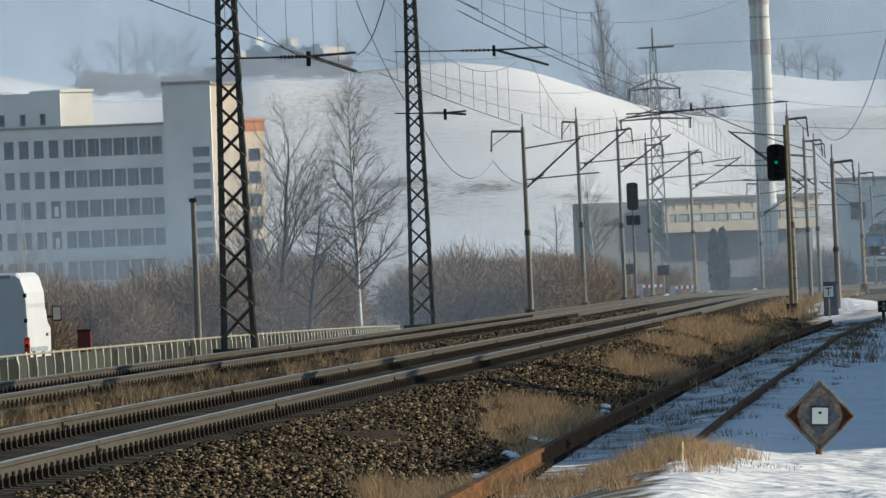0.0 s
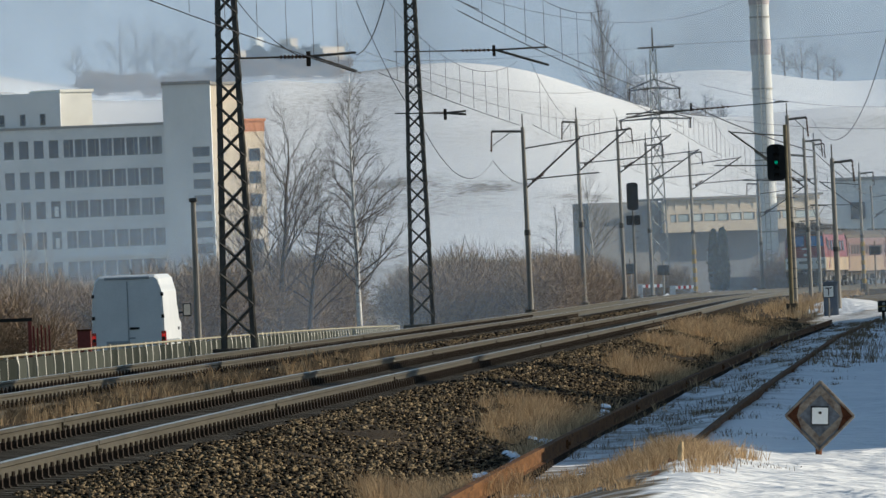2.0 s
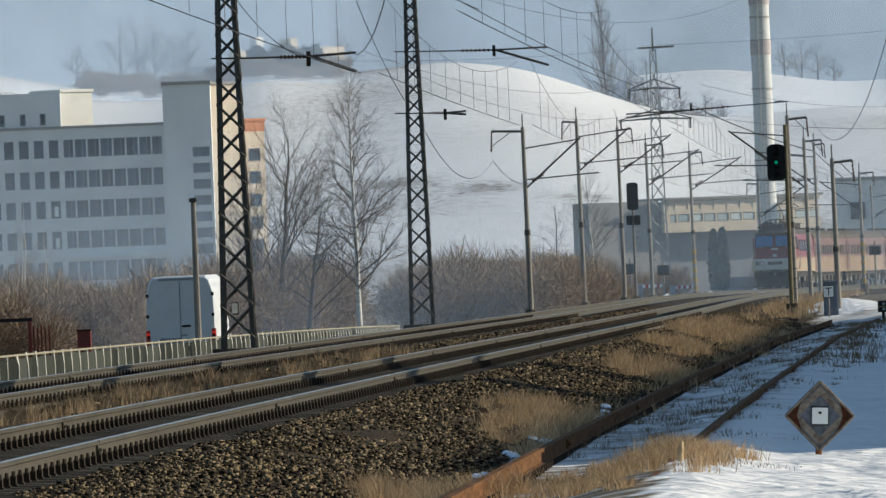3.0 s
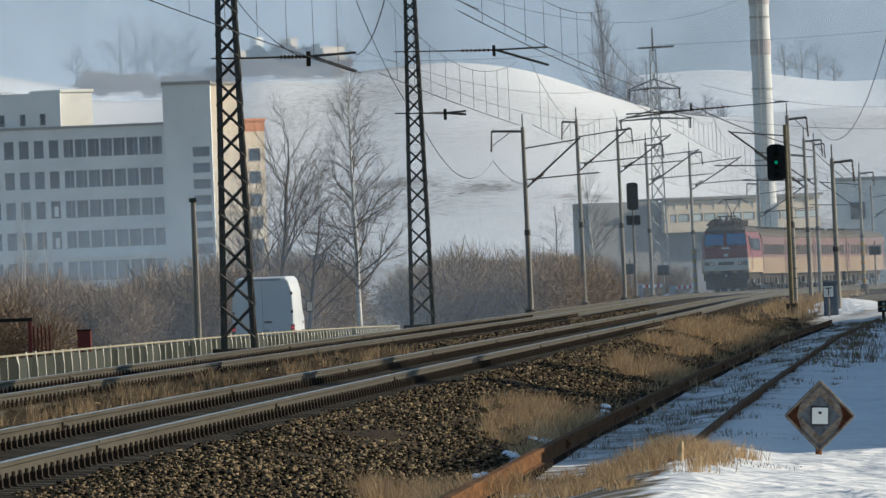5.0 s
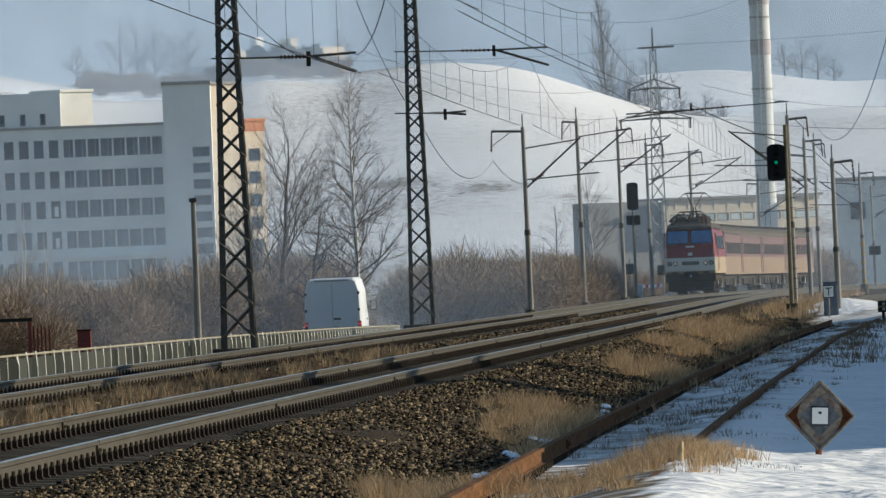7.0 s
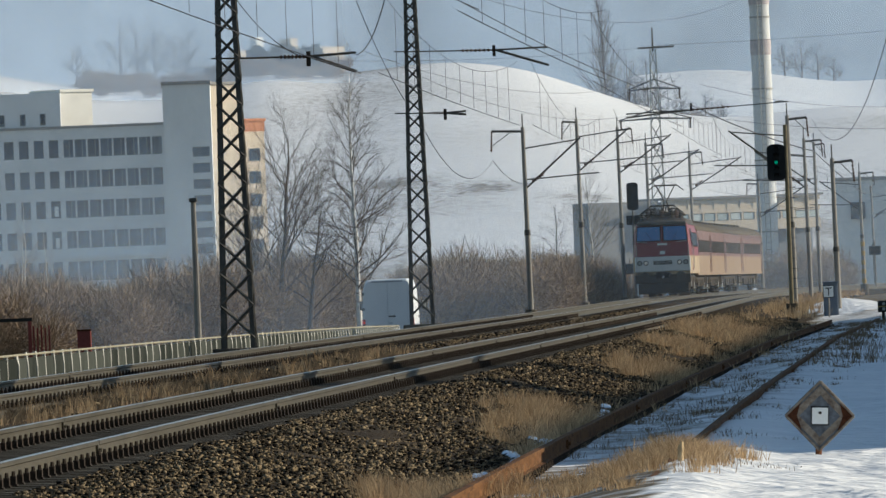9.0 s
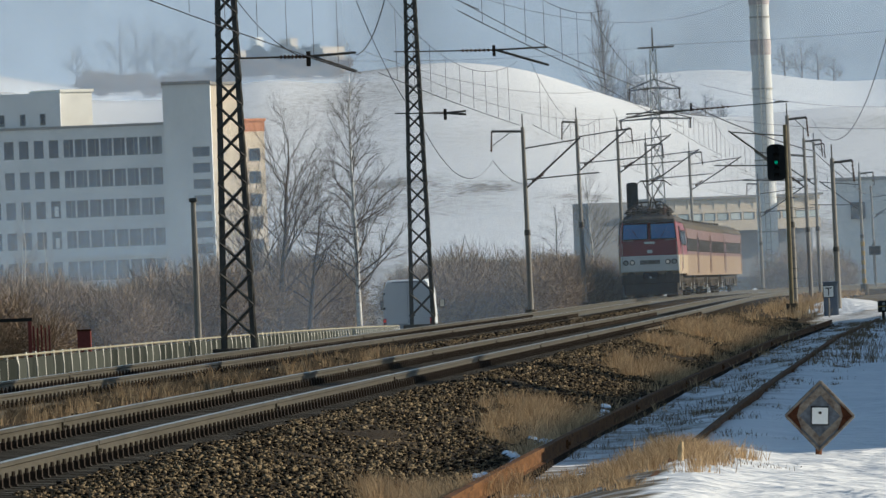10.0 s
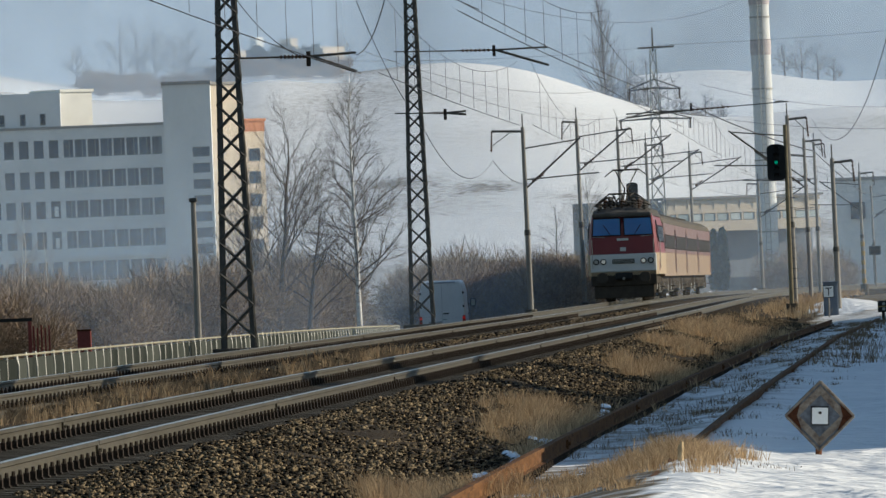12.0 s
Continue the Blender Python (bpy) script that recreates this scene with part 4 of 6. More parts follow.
def relay_cabinet():
    x, y, z = (15.025, 372.0, -0.549)
    t = thing("relay_cabinet", "grey-blue line-side relay cabinet", "cabinet", at=(x, y, z))
    part("body", boxed(-0.28, -0.2, -0.3, 0.28, 0.25, 1.25, bevel=0.02), CABINET, t)
    part("door", boxed(-0.24, -0.225, 0.0, 0.24, -0.2, 1.15, bevel=0.008), CABINET, t)
    part("roof", boxed(-0.32, -0.25, 1.25, 0.32, 0.3, 1.31, bevel=0.01), CABINET, t)
    s = thing("letter_sign", "square white board with a black border and letter T", "sign", at=(14.781, 368.0, 0.129))
    part("post", rodded((0, 0.03, -0.9), (0, 0.03, 0.4), 0.03, n=8), POLE, s)
    part("border", boxed(-0.22, -0.012, 0.02, 0.22, 0.012, 0.5), BLACK, s)
    part("board", boxed(-0.19, -0.02, 0.05, 0.19, -0.013, 0.47), WHITEPAINT, s)
    cu = bpy.data.curves.new("letter", "FONT")
    cu.body, cu.size, cu.extrude, cu.align_x = "T", 0.44, 0.003, "CENTER"
    cu.materials.append(BLACK)
    l = new("letter", cu)
    l.parent = s
    l.matrix_basis = pose(0, -0.026, 0.11, 90, 0, 0)


relay_cabinet()


def dwarf_signal(x, y):
    """Low shunting signal beside the snow heap."""
    z = ground_z(x, y)
    t = thing("dwarf_signal", "small black shunting signal on a short post in the snow", "signal", at=(x, y, z))
    part("post", rodded((0, 0.05, -0.4), (0, 0.05, 0.35), 0.05, n=8), BLACK, t)
    part("foot", boxed(-0.14, -0.08, -0.4, 0.14, 0.2, 0.05, bevel=0.02), CONCRETE, t)
    head = part("head", boxed(-0.17, -0.1, 0.3, 0.2, 0.14, 0.66, bevel=0.03), BLACK, t)
    for lz in (0.4, 0.56):
        part("lens", rodded((0.01, -0.1, lz), (0.01, -0.125, lz), 0.05, n=12), LENS, head)
    part("band", boxed(-0.16, -0.108, 0.465, 0.19, -0.099, 0.49), YELLOWP, head)


LENS = surface("clear_lens", (0.2, 0.2, 0.19), (0.35, 0.35, 0.33), 5, 0.15, 0, spec=0.7)
dwarf_signal(13.75, 300)


def stump_and_post():
    t = thing("broken_post", "short split wooden post stub in the grass", "post", at=(2.035, 85.0, -0.287))
    bm = bmesh.new()
    rod(bm, (0, 0, -0.1), (0.01, 0, 0.1), 0.03, 0.026, 6)
    for v in bm.verts:
        if v.co.z > 0.05:
            v.co.z += v.co.x * 0.8
    part("stub", bm, WOOD, t)
    b = thing("litter_bin", "dark rusty steel bin standing by the road", "bin", at=(-10.158, 268.0, -0.231))
    part("shell", boxed(-0.19, -0.19, -0.5, 0.19, 0.19, 0.6, bevel=0.02), RUSTYRED, b)
    part("lid", boxed(-0.21, -0.21, 0.6, 0.21, 0.21, 0.65, bevel=0.01), RUSTDARK, b)
    g = thing("steel_frame", "rusty red steel frame standing in the bushes", "frame", at=(-11.767, 270.0, -0.149))
    part("post", boxed(-0.05, -0.05, -0.3, 0.05, 0.05, 0.95), RUSTYRED, g)
    part("post", boxed(-1.4, -0.05, -0.3, -1.3, 0.05, 0.9), RUSTYRED, g)
    part("beam", boxed(-1.5, -0.06, 0.85, 0.08, 0.06, 0.95), BLACK, g)
    for i in range(5):
        part("slat", boxed(0.08 + 0.11 * i, -0.02, -0.2, 0.13 + 0.11 * i, 0.02, 0.72 - 0.07 * (i % 2)), RUSTYRED, g)


stump_and_post()


def street_pole(x, y, z, h):
    t = thing("street_lamp", "pale concrete street pole with a small head", "street lamp", at=(x, y, z))
    part("pole", rodded((0, 0, -1.2), (0, 0, h), 0.11, 0.075, 10), POLE, t)
    part("lamp_head", boxed(-0.12, -0.35, h - 0.06, 0.12, 0.12, h + 0.06, bevel=0.03), STEEL, t)


street_pole(-7.139, 275, -0.11, 4.1)


def crossing_barrier(x0, x1, y, z):
    t = thing("crossing_barrier", "red and white striped level-crossing barrier, lowered", "barrier", "crossing barriers", at=(x0, y, z))
    part("stand", boxed(-0.2, -0.2, -1.6, 0.2, 0.2, 0.15, bevel=0.03), GREYPAINT, t)
    n = 8
    w = (x1 - x0) / n
    for i in range(n):
        part("stripe", boxed(i * w, -0.05, -0.11, (i + 1) * w, 0.05, 0.11), REDP if i % 2 == 0 else WHITEPAINT, t)
    l = thing("warning_light", "dark level-crossing warning light on a post", "warning light", "warning lights", at=(x0 - 0.6, y, z))
    part("post", rodded((0, 0, -1.6), (0, 0, 1.9), 0.06, n=8), POLE, l)
    part("housing", boxed(-0.42, -0.1, 0.9, 0.42, 0.08, 1.6, bevel=0.05), BLACK, l)
    for s in (-1, 1):
        part("lens", rodded((s * 0.2, -0.1, 1.25), (s * 0.2, -0.13, 1.25), 0.12, n=12), BLACK, l)


crossing_barrier(13.493, 15.056, 660, 0.5)
crossing_barrier(15.947, 17.449, 668, 0.315)


def crossing_light(px):
    l = thing("warning_light", "dark level-crossing warning light seen from behind", "warning light", "warning lights", at=px)
    part("post", rodded((0, 0, -1.2), (0, 0, 3.2), 0.06, n=8), POLE, l)
    part("housing", boxed(-0.42, -0.1, 2.2, 0.42, 0.1, 2.85, bevel=0.06), BLACK, l)
    part("visor", boxed(-0.36, 0.1, 2.45, 0.36, 0.3, 2.75, bevel=0.03), BLACK, l)


crossing_light((31.183, 690.0, -0.127))


# ---- buildings ----
def windows_row(parent, x0, x1, y, z0, z1, n, gap, depth=0.25):
    """Recessed windows in a front wall; each has a frame and panes."""
    w = (x1 - x0) / n
    for i in range(n):
        a, b = x0 + i * w + gap / 2, x0 + (i + 1) * w - gap / 2
        f = part("window", boxed(a, y - 0.02, z0, b, y + 0.03, z1), FRAME, parent)
        mid = (a + b) / 2
        for p, q in ((a + 0.05, mid - 0.03), (mid + 0.03, b - 0.05)):
            part("pane", boxed(p, y - 0.035, z0 + 0.06, q, y - 0.021, z1 - 0.06), WINDOWGLASS, f)


def front_wall(bm, x0, x1, y0, y1, z0, z1, bands):
    """A wall with horizontal window bands left open: bands are (z, z, pillars x list)."""
    z = z0
    for a, b, xs in bands:
        box(bm, x0, y0, z, x1, y1, a)
        for p, q in xs:
            box(bm, p, y0, a, q, y1, b)
        z = b
    box(bm, x0, y0, z, x1, y1, z1)


FY = 1000.0


def factory():
    """Five-storey office block of a factory with ribbon windows, stair tower and lit side blocks."""
    xl, xm, xr = -61.466, -39.564, -28.731
    t = thing("factory_building", "grey five-storey factory office block with ribbon windows and flat roof", "building", at=(xr, FY, -1.5))
    w_l, w_m = xl - xr, xm - xr
    top = 20.487
    floors = [(17.645, 19.243), (14.449, 15.988), (11.311, 12.85),
              (8.115, 9.654), (4.681, 6.457)]
    floors = [(a - 0.2, b + 0.1) for a, b in floors[::-1]]
    n1, n2 = 14, 8
    p1, p2 = (w_m - w_l) / n1, -w_m / n2
    bands = []
    for a, b in floors:
        xs = [(w_l + i * p1 - 0.27, w_l + i * p1 + 0.27) for i in range(n1 + 1)] + [(w_m + i * p2 - 0.07, w_m + i * p2 + 0.07) for i in range(1, n2)] + [(-0.25, 0)]
        bands.append((a, b, xs))
    bm = bmesh.new()
    front_wall(bm, w_l, 0, 0, 0.45, -1, top, bands)
    part("front_wall", bm, PLASTER, t)
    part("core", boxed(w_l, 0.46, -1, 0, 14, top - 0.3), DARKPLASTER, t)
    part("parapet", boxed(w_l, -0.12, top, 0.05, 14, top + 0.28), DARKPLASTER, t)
    part("ledge", boxed(w_m - 0.2, -0.5, floors[0][1] + 0.35, 0.4, 0.0, floors[0][1] + 0.6), PLASTER, t, "snow-dusted ledge")
    for a, b in floors:
        for i in range(n1):
            f = part("window", boxed(w_l + i * p1 + 0.27, 0.24, a, w_l + (i + 1) * p1 - 0.27, 0.3, b), FRAME, t)
            part("pane", boxed(w_l + i * p1 + 0.31, 0.2, a + 0.04, w_l + (i + 1) * p1 - 0.31, 0.238, b - 0.06), WINDOWGLASS, f)
        for i in range(n2):
            f = part("window", boxed(w_m + i * p2 + 0.07, 0.24, a, w_m + (i + 1) * p2 - 0.07, 0.3, b), FRAME, t)
            mid = w_m + (i + 0.62) * p2
            part("pane", boxed(w_m + i * p2 + 0.11, 0.2, a + 0.06, mid, 0.238, b - 0.06), WINDOWGLASS, f)
            part("pane", boxed(mid + 0.06, 0.2, a + 0.06, w_m + (i + 1) * p2 - 0.11, 0.238, b - 0.06), WINDOWGLASS, f)
    # stair tower
    s = thing("stair_tower", "tall grey stair tower with a column of windows", "building", at=(xr, FY - 1.5, -1.5))
    tw, th = 5.022, 24.575
    wl = 2.954
    zs = [7.372 + i * 1.694 for i in range(7)]
    bm = bmesh.new()
    front_wall(bm, 0.02, tw, 0, 0.4, -1, th, [(z - 0.55, z + 0.5, [(0.02, wl), (tw - 0.25, tw)]) for z in zs])
    part("front_wall", bm, PLASTER, s)
    part("core", boxed(0.02, 0.41, -1, tw, 9, th - 0.2), PLASTER, s)
    part("roof_edge", boxed(-0.1, -0.15, th, tw + 0.1, 9.2, th + 0.35), DARKPLASTER, s)
    for z in zs:
        f = part("window", boxed(wl, 0.22, z - 0.55, tw - 0.25, 0.28, z + 0.5), FRAME, s)
        part("pane", boxed(wl + 0.06, 0.17, z - 0.49, tw - 0.31, 0.218, z + 0.44), WINDOWGLASS, f)
    # roof-top hut with a sunlit end
    hx0, hx1 = -49.687, -39.623
    r = thing("roof_hut", "pale plastered lift house on the factory roof", "building", at=(hx1, 1004, top - 1.5))
    hh = 3.692
    part("walls", boxed(hx0 - hx1, 0, 0.25, 0, 9, hh + 0.2), PLASTER, r)
    for wx, wz in ((-40.274, 11.309), (-40.286, 7.989)):
        part("white_blind", boxed(wx - xr - 0.2, 0.12, wz, wx - xr + 0.2, 0.18, wz + 1.05), WHITEPAINT, t)
    for c in (-2.2, -4.3, -6.5):
        f = part("window", boxed(c, -0.06, 0.5, c + 0.62, -0.003, 1.75), FRAME, r)
        part("pane", boxed(c + 0.08, -0.085, 0.58, c + 0.54, -0.062, 1.67), WINDOWGLASS, f)


factory()


def side_block(name, label, x0, x1, y, depth, z0, z1, material, cap=None, turn=0.0):
    t = thing(name, label, "building", at=pose((x0 + x1) / 2, y, z0, 0, 0, turn))
    w = (x1 - x0) / 2 / math.cos(radians(turn))
    part("walls", boxed(-w, 0, -1, w, depth, z1 - z0, bevel=0.04), material, t)
    part("roof", boxed(-w - 0.15, -0.15, z1 - z0, w + 0.15, depth + 0.15, z1 - z0 + 0.3), cap or DARKPLASTER, t)
    return t, w


e1, ew = side_block("lift_house", "sunlit pale plastered lift house on the factory roof", -39.623, -36.407, 1007, 5, 19.424, 22.937, WHITEWASH, WHITEWASH, turn=40)
b1, bw = side_block("plastered_block", "sunlit pale plastered block beside the stair tower", -23.711, -20.683, 1003, 8, -1.5, 23.017, PLASTERW, turn=40)
b2, bw2 = side_block("brick_topped_block", "lower pale block with an orange brick top storey", -20.685, -18.423, 1010, 7, -1.5, 19.152, PLASTERW, BRICKRED, turn=40)
part("brick_storey", boxed(-bw2 - 0.03, -0.05, 19.58, bw2 + 0.03, 7.02, 20.652 - 0.02), BRICKRED, b2)
for i in range(7):
    z = 16.424 - i * 2.4
    if z > 1:
        f = part("window", boxed(-0.8, -0.05, z, 0.8, 0.02, z + 1.4), FRAME, b2)
        part("pane", boxed(-0.7, -0.09, z + 0.1, 0.7, -0.052, z + 1.3), WINDOWGLASS, f)


# Dark blue-grey: the shade under the upper storey is put into this colour.
SHADEDBASE = surface("shaded_hall_base", (0.17, 0.18, 0.2), (0.28, 0.29, 0.31), 0.3, 0.9, 0.2, fine=3)


def long_hall():
    """Industrial hall behind the crossing: blank base coloured as if in shade, pale upper storey with a window strip.
    """
    x0, x1 = 12.991, 33.864
    xm = 19.399
    t = thing("industrial_hall", "long flat-roofed industrial hall with a pale upper storey", "building", at=pose(x0, 815, -1, 0, 0, 26))
    w, wm = (x1 - x0) * 1.05, (xm - x0) * 1.05
    z1 = 8.606
    za, zb = 5.791, 6.665
    zc = 7.344
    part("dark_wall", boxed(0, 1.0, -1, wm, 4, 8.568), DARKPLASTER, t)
    part("base_wall", boxed(wm, 1.6, -1, w, 6, za), SHADEDBASE, t)
    bm = bmesh.new()
    n = 12
    p = (w - wm) / n
    front_wall(bm, wm + 0.01, w, 0.0, 0.5, za, z1, [(zb, zc, [(wm + i * p - 0.08, wm + i * p + 0.08) for i in range(1, n)] + [(wm + 0.01, wm + 0.6)]),
                                                    (zc + 0.35, z1 - 0.35, [(wm + i * p - 0.2, wm + i * p + 0.2) for i in range(1, n)] + [(wm + 0.01, wm + 0.3)])])
    part("upper_wall", bm, PLASTERW, t)
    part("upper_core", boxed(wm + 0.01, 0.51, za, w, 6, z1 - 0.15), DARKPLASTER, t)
    part("roof", boxed(wm - 0.2, -0.3, z1, w + 0.2, 6.2, z1 + 0.18), DARKPLASTER, t)
    for i in range(n):
        a, b = wm + i * p + 0.1, wm + (i + 1) * p - 0.1
        f = part("window", boxed(max(a, wm + 0.61), 0.09, zb, b, 0.15, zc), FRAME, t)
        part("pane", boxed(max(a, wm + 0.61) + 0.08, 0.05, zb + 0.08, b - 0.08, 0.088, zc - 0.08), HALLGLASS, f)
        part("panel", boxed(max(a, wm + 0.31) + 0.12, 0.05, zc + 0.36, b - 0.12, 0.12, z1 - 0.36), PLASTERW, t)
    g = thing("perimeter_wall", "low dark perimeter wall in front of the hall", "wall", at=(22.676, 760, -1.5))
    part("wall_run", boxed(0, 0, -0.5, 4.949, 0.3, 2.232), DARKPLASTER, g)
    part("coping", boxed(-0.05, -0.05, 2.232, 4.949, 0.35, 2.312), DARKPLASTER, g)


long_hall()
b3, bw3 = side_block("concrete_block", "tall windowless grey concrete block", 32.943, 40.615, 800, 14, -1.5, 8.458, PLASTER, turn=-8)
part("vent_box", boxed(-bw3 + 1.4, -0.5, 6.747, -bw3 + 2.6, 0.02, 8.167), BLACK, b3)


BANDP = surface("faded_band", (0.38, 0.33, 0.33), (0.54, 0.48, 0.47), 1.5, 0.8, 0.1)


def chimney():
    x, y, z = (27.27, 800.0, 1.655)
    t = thing("factory_chimney", "tall pale steel factory chimney with ladder and flange rings", "chimney", at=(x, y, -1.5))
    for i in range(6):
        part("section", rodded((0, 0, i * 6), (0, 0, i * 6 + 5.98), 0.86 - i * 0.012, 0.855 - i * 0.012, 28), CHIMNEYP, t)
        part("flange", rodded((0, 0, i * 6 + 5.9), (0, 0, i * 6 + 6.05), 0.91, 0.91, 28), GALV, t)
    for z0, z1 in ((20.802, 22.128), (25.026, 26.4)):
        part("painted_band", rodded((0, 0, z0), (0, 0, z1), 0.875, 0.87, 28), BANDP, t, "faded red-brown band")
    for i in range(60):
        part("ladder_rung", rodded((-0.2, -0.98, 2.3 + i * 0.55), (0.2, -0.98, 2.3 + i * 0.55), 0.02, n=4), GALV, t)
    for s in (-0.2, 0.2):
        part("ladder_rail", rodded((s, -0.98, 2), (s, -0.98, 36), 0.03, n=5), GALV, t)


chimney()


# Village houses on the hill crest.
def hill_house(px, w, h, d, material, roofed):
    x, y, z = px
    g = ground_z(x, y)
    h, z = max(1.2, h + z - g), g
    t = thing("hill_house", "small pale house on the hill crest", "house", "hill houses", at=pose(x, y, z, 0, 0, 42))
    part("walls", boxed(-w / 2, 0, -0.8, w / 2, d, h), material, t)
    if roofed:
        bm = bmesh.new()
        v = [bm.verts.new(q) for q in ((-w / 2 - 0.3, -0.3, h), (w / 2 + 0.3, -0.3, h), (w / 2 + 0.3, d + 0.3, h), (-w / 2 - 0.3, d + 0.3, h), (-w / 2 - 0.3, d / 2, h + w * 0.25), (w / 2 + 0.3, d / 2, h + w * 0.25))]
        for q in ((0, 1, 5, 4), (2, 3, 4, 5), (0, 4, 3), (1, 2, 5), (0, 3, 2, 1)):
            bm.faces.new([v[i] for i in q])
        part("roof", bm, DARKPLASTER, t)
    f = part("window", boxed(-0.6, -0.06, h * 0.35, 0.3, -0.004, h * 0.75), FRAME, t)
    part("pane", boxed(-0.5, -0.09, h * 0.35 + 0.1, 0.2, -0.062, h * 0.75 - 0.1), WINDOWGLASS, f)


hill_house((-18.653, 1700.0, 42.37), 6.6, 1.7, 5, PLASTERW, False)
hill_house((-31.083, 1700.0, 44.076), 1.7, 2.2, 2, WHITEPAINT, False)
hill_house((-25.029, 1700.0, 44.238), 1.6, 1.6, 3, PLASTERW, False)
hill_house((-34.066, 1690.0, 42.349), 1.5, 1.4, 3, PLASTERW, False)


# ---- trees and shrubs ----
def grow(rng, p, d, length, r, depth, spread, up, segs, shrink, V, F, kids):
    """Append a tapering bent limb and its side branches."""
    pts = [Vector(p)]
    d = Vector(d).normalized()
    for i in range(segs):
        d = (d + Vector((rng.gauss(0, 0.17), rng.gauss(0, 0.17), rng.gauss(0, 0.10) + up * 0.08))).normalized()
        pts.append(pts[-1] + d * (length / segs))
    sides = 6 if depth >= 3 else (4 if depth == 2 else 3)
    prev = None
    for i, q in enumerate(pts):
        rr = r * (1 - 0.8 * i / segs)
        k = len(V)
        a = d.orthogonal().normalized()
        b = d.cross(a)
        for s in range(sides):
            w = 6.283 * s / sides
            V.append(q + (a * math.cos(w) + b * math.sin(w)) * rr)
        if prev is not None:
            for s in range(sides):
                F.append((prev + s, prev + (s + 1) % sides, k + (s + 1) % sides, k + s))
        prev = k
    if depth > 0:
        n = kids[depth - 1]
        for i in range(n):
            u = 0.25 + 0.75 * (i + rng.random()) / n if depth > 1 else 0.12 + 0.88 * (i + rng.random()) / n
            j = min(segs - 1, int(u * segs))
            q = pts[j].lerp(pts[j + 1], u * segs - j)
            t = (pts[j + 1] - pts[j]).normalized()
            a = rng.random() * 6.283
            o = t.orthogonal().normalized()
            o = (o * math.cos(a) + t.cross(o) * math.sin(a))
            nd = t * math.cos(spread) + o * math.sin(spread)
            grow(rng, q, nd, length * shrink * (1.15 - 0.75 * u) * rng.uniform(0.75, 1.2), r * (1 - 0.8 * u) * 0.55, depth - 1, spread, up, max(3, segs - 2), shrink, V, F, kids)


def tree(name, label, at, height, seed, barkmat, kids, spread, up, shrink, trunk_r, lean=(0, 0), group="trees", clear=0.25, trunk_twigs=TWIG, taper=0.85):
    rng = random.Random(seed)
    foot = ground_z(at[0], at[1])
    height = max(3.0, height + at[2] - foot)
    t = thing(name, label, "tree", group, at=(at[0], at[1], foot))
    V, F = [], []
    top = Vector((lean[0], lean[1], height))
    n = 14
    pts = []
    wob = Vector((0, 0, 0))
    for i in range(n + 1):
        u = i / n
        wob += Vector((rng.gauss(0, 0.09), rng.gauss(0, 0.09), 0)) * height * 0.06
        pts.append(top * u + wob * u)
    prev = None
    for i, q in enumerate(pts):
        rr = trunk_r * (1 - 0.93 * i / n)
        k = len(V)
        for s in range(8):
            V.append(q + Vector((math.cos(6.283 * s / 8) * rr, math.sin(6.283 * s / 8) * rr, -0.3 if i == 0 else 0)))
        if prev is not None:
            for s in range(8):
                F.append((prev + s, prev + (s + 1) % 8, k + (s + 1) % 8, k + s))
        prev = k
    soup("trunk", V, F, barkmat, t, smooth=True)
    V, F = [], []
    m = kids[-1]
    for i in range(m):
        u = clear + (0.97 - clear) * (i + rng.random()) / m
        j = min(n - 1, int(u * n))
        q = pts[j].lerp(pts[j + 1], u * n - j)
        a = rng.random() * 6.283
        sp = spread * (1.1 - 0.35 * u)
        d = Vector((math.cos(a) * math.sin(sp), math.sin(a) * math.sin(sp), math.cos(sp)))
        grow(rng, q, d, height * shrink * (1.1 - taper * (u - clear) / (1 - clear)), trunk_r * (1 - 0.9 * u) * 0.38, len(kids) - 1, spread * 0.85, up, 6, 0.5, V, F, kids)
    soup("crown", V, F, trunk_twigs, t)
    return t


tree("birch_tree", "bare slender birch with a white trunk beside the road", (-3.429, 383.0, -0.167), 10.0, 5, BIRCH, (12, 10, 66), 0.95, 0.7, 0.31, 0.13, (-0.2, 0), clear=0.2)
tree("bare_tree", "bare many-limbed tree with rising branches", (-6.777, 385.0, -0.11), 7.6, 8, BARK, (12, 10, 30), 0.8, 0.6, 0.5, 0.17, (0.7, 0), clear=0.2, taper=0.55)
tree("bare_tree", "bare many-limbed tree with rising branches", (-7.335, 388.0, -0.101), 6.1, 9, BARK, (9, 9, 26), 0.75, 0.7, 0.48, 0.16, (-0.6, 0), clear=0.25, taper=0.55)
tree("bare_tree", "bare spreading tree among the shrubs", (-5.53, 382.0, -0.26), 5.0, 21, BARK, (8, 8, 22), 0.95, 0.5, 0.55, 0.14, (0.6, 0), clear=0.2)
tree("birch_tree", "bare birch with a white trunk behind the crossing", (11.007, 700.0, 0.885), 9.0, 31, BIRCH, (7, 6, 34), 0.7, 1.0, 0.36, 0.13, (-0.2, 0))
tree("bare_tree", "bare hanging-branched tree by the hall", (8.662, 720.0, 0.551), 6.3, 35, BARK, (8, 7, 30), 1.0, -0.2, 0.42, 0.12, (0, 0))
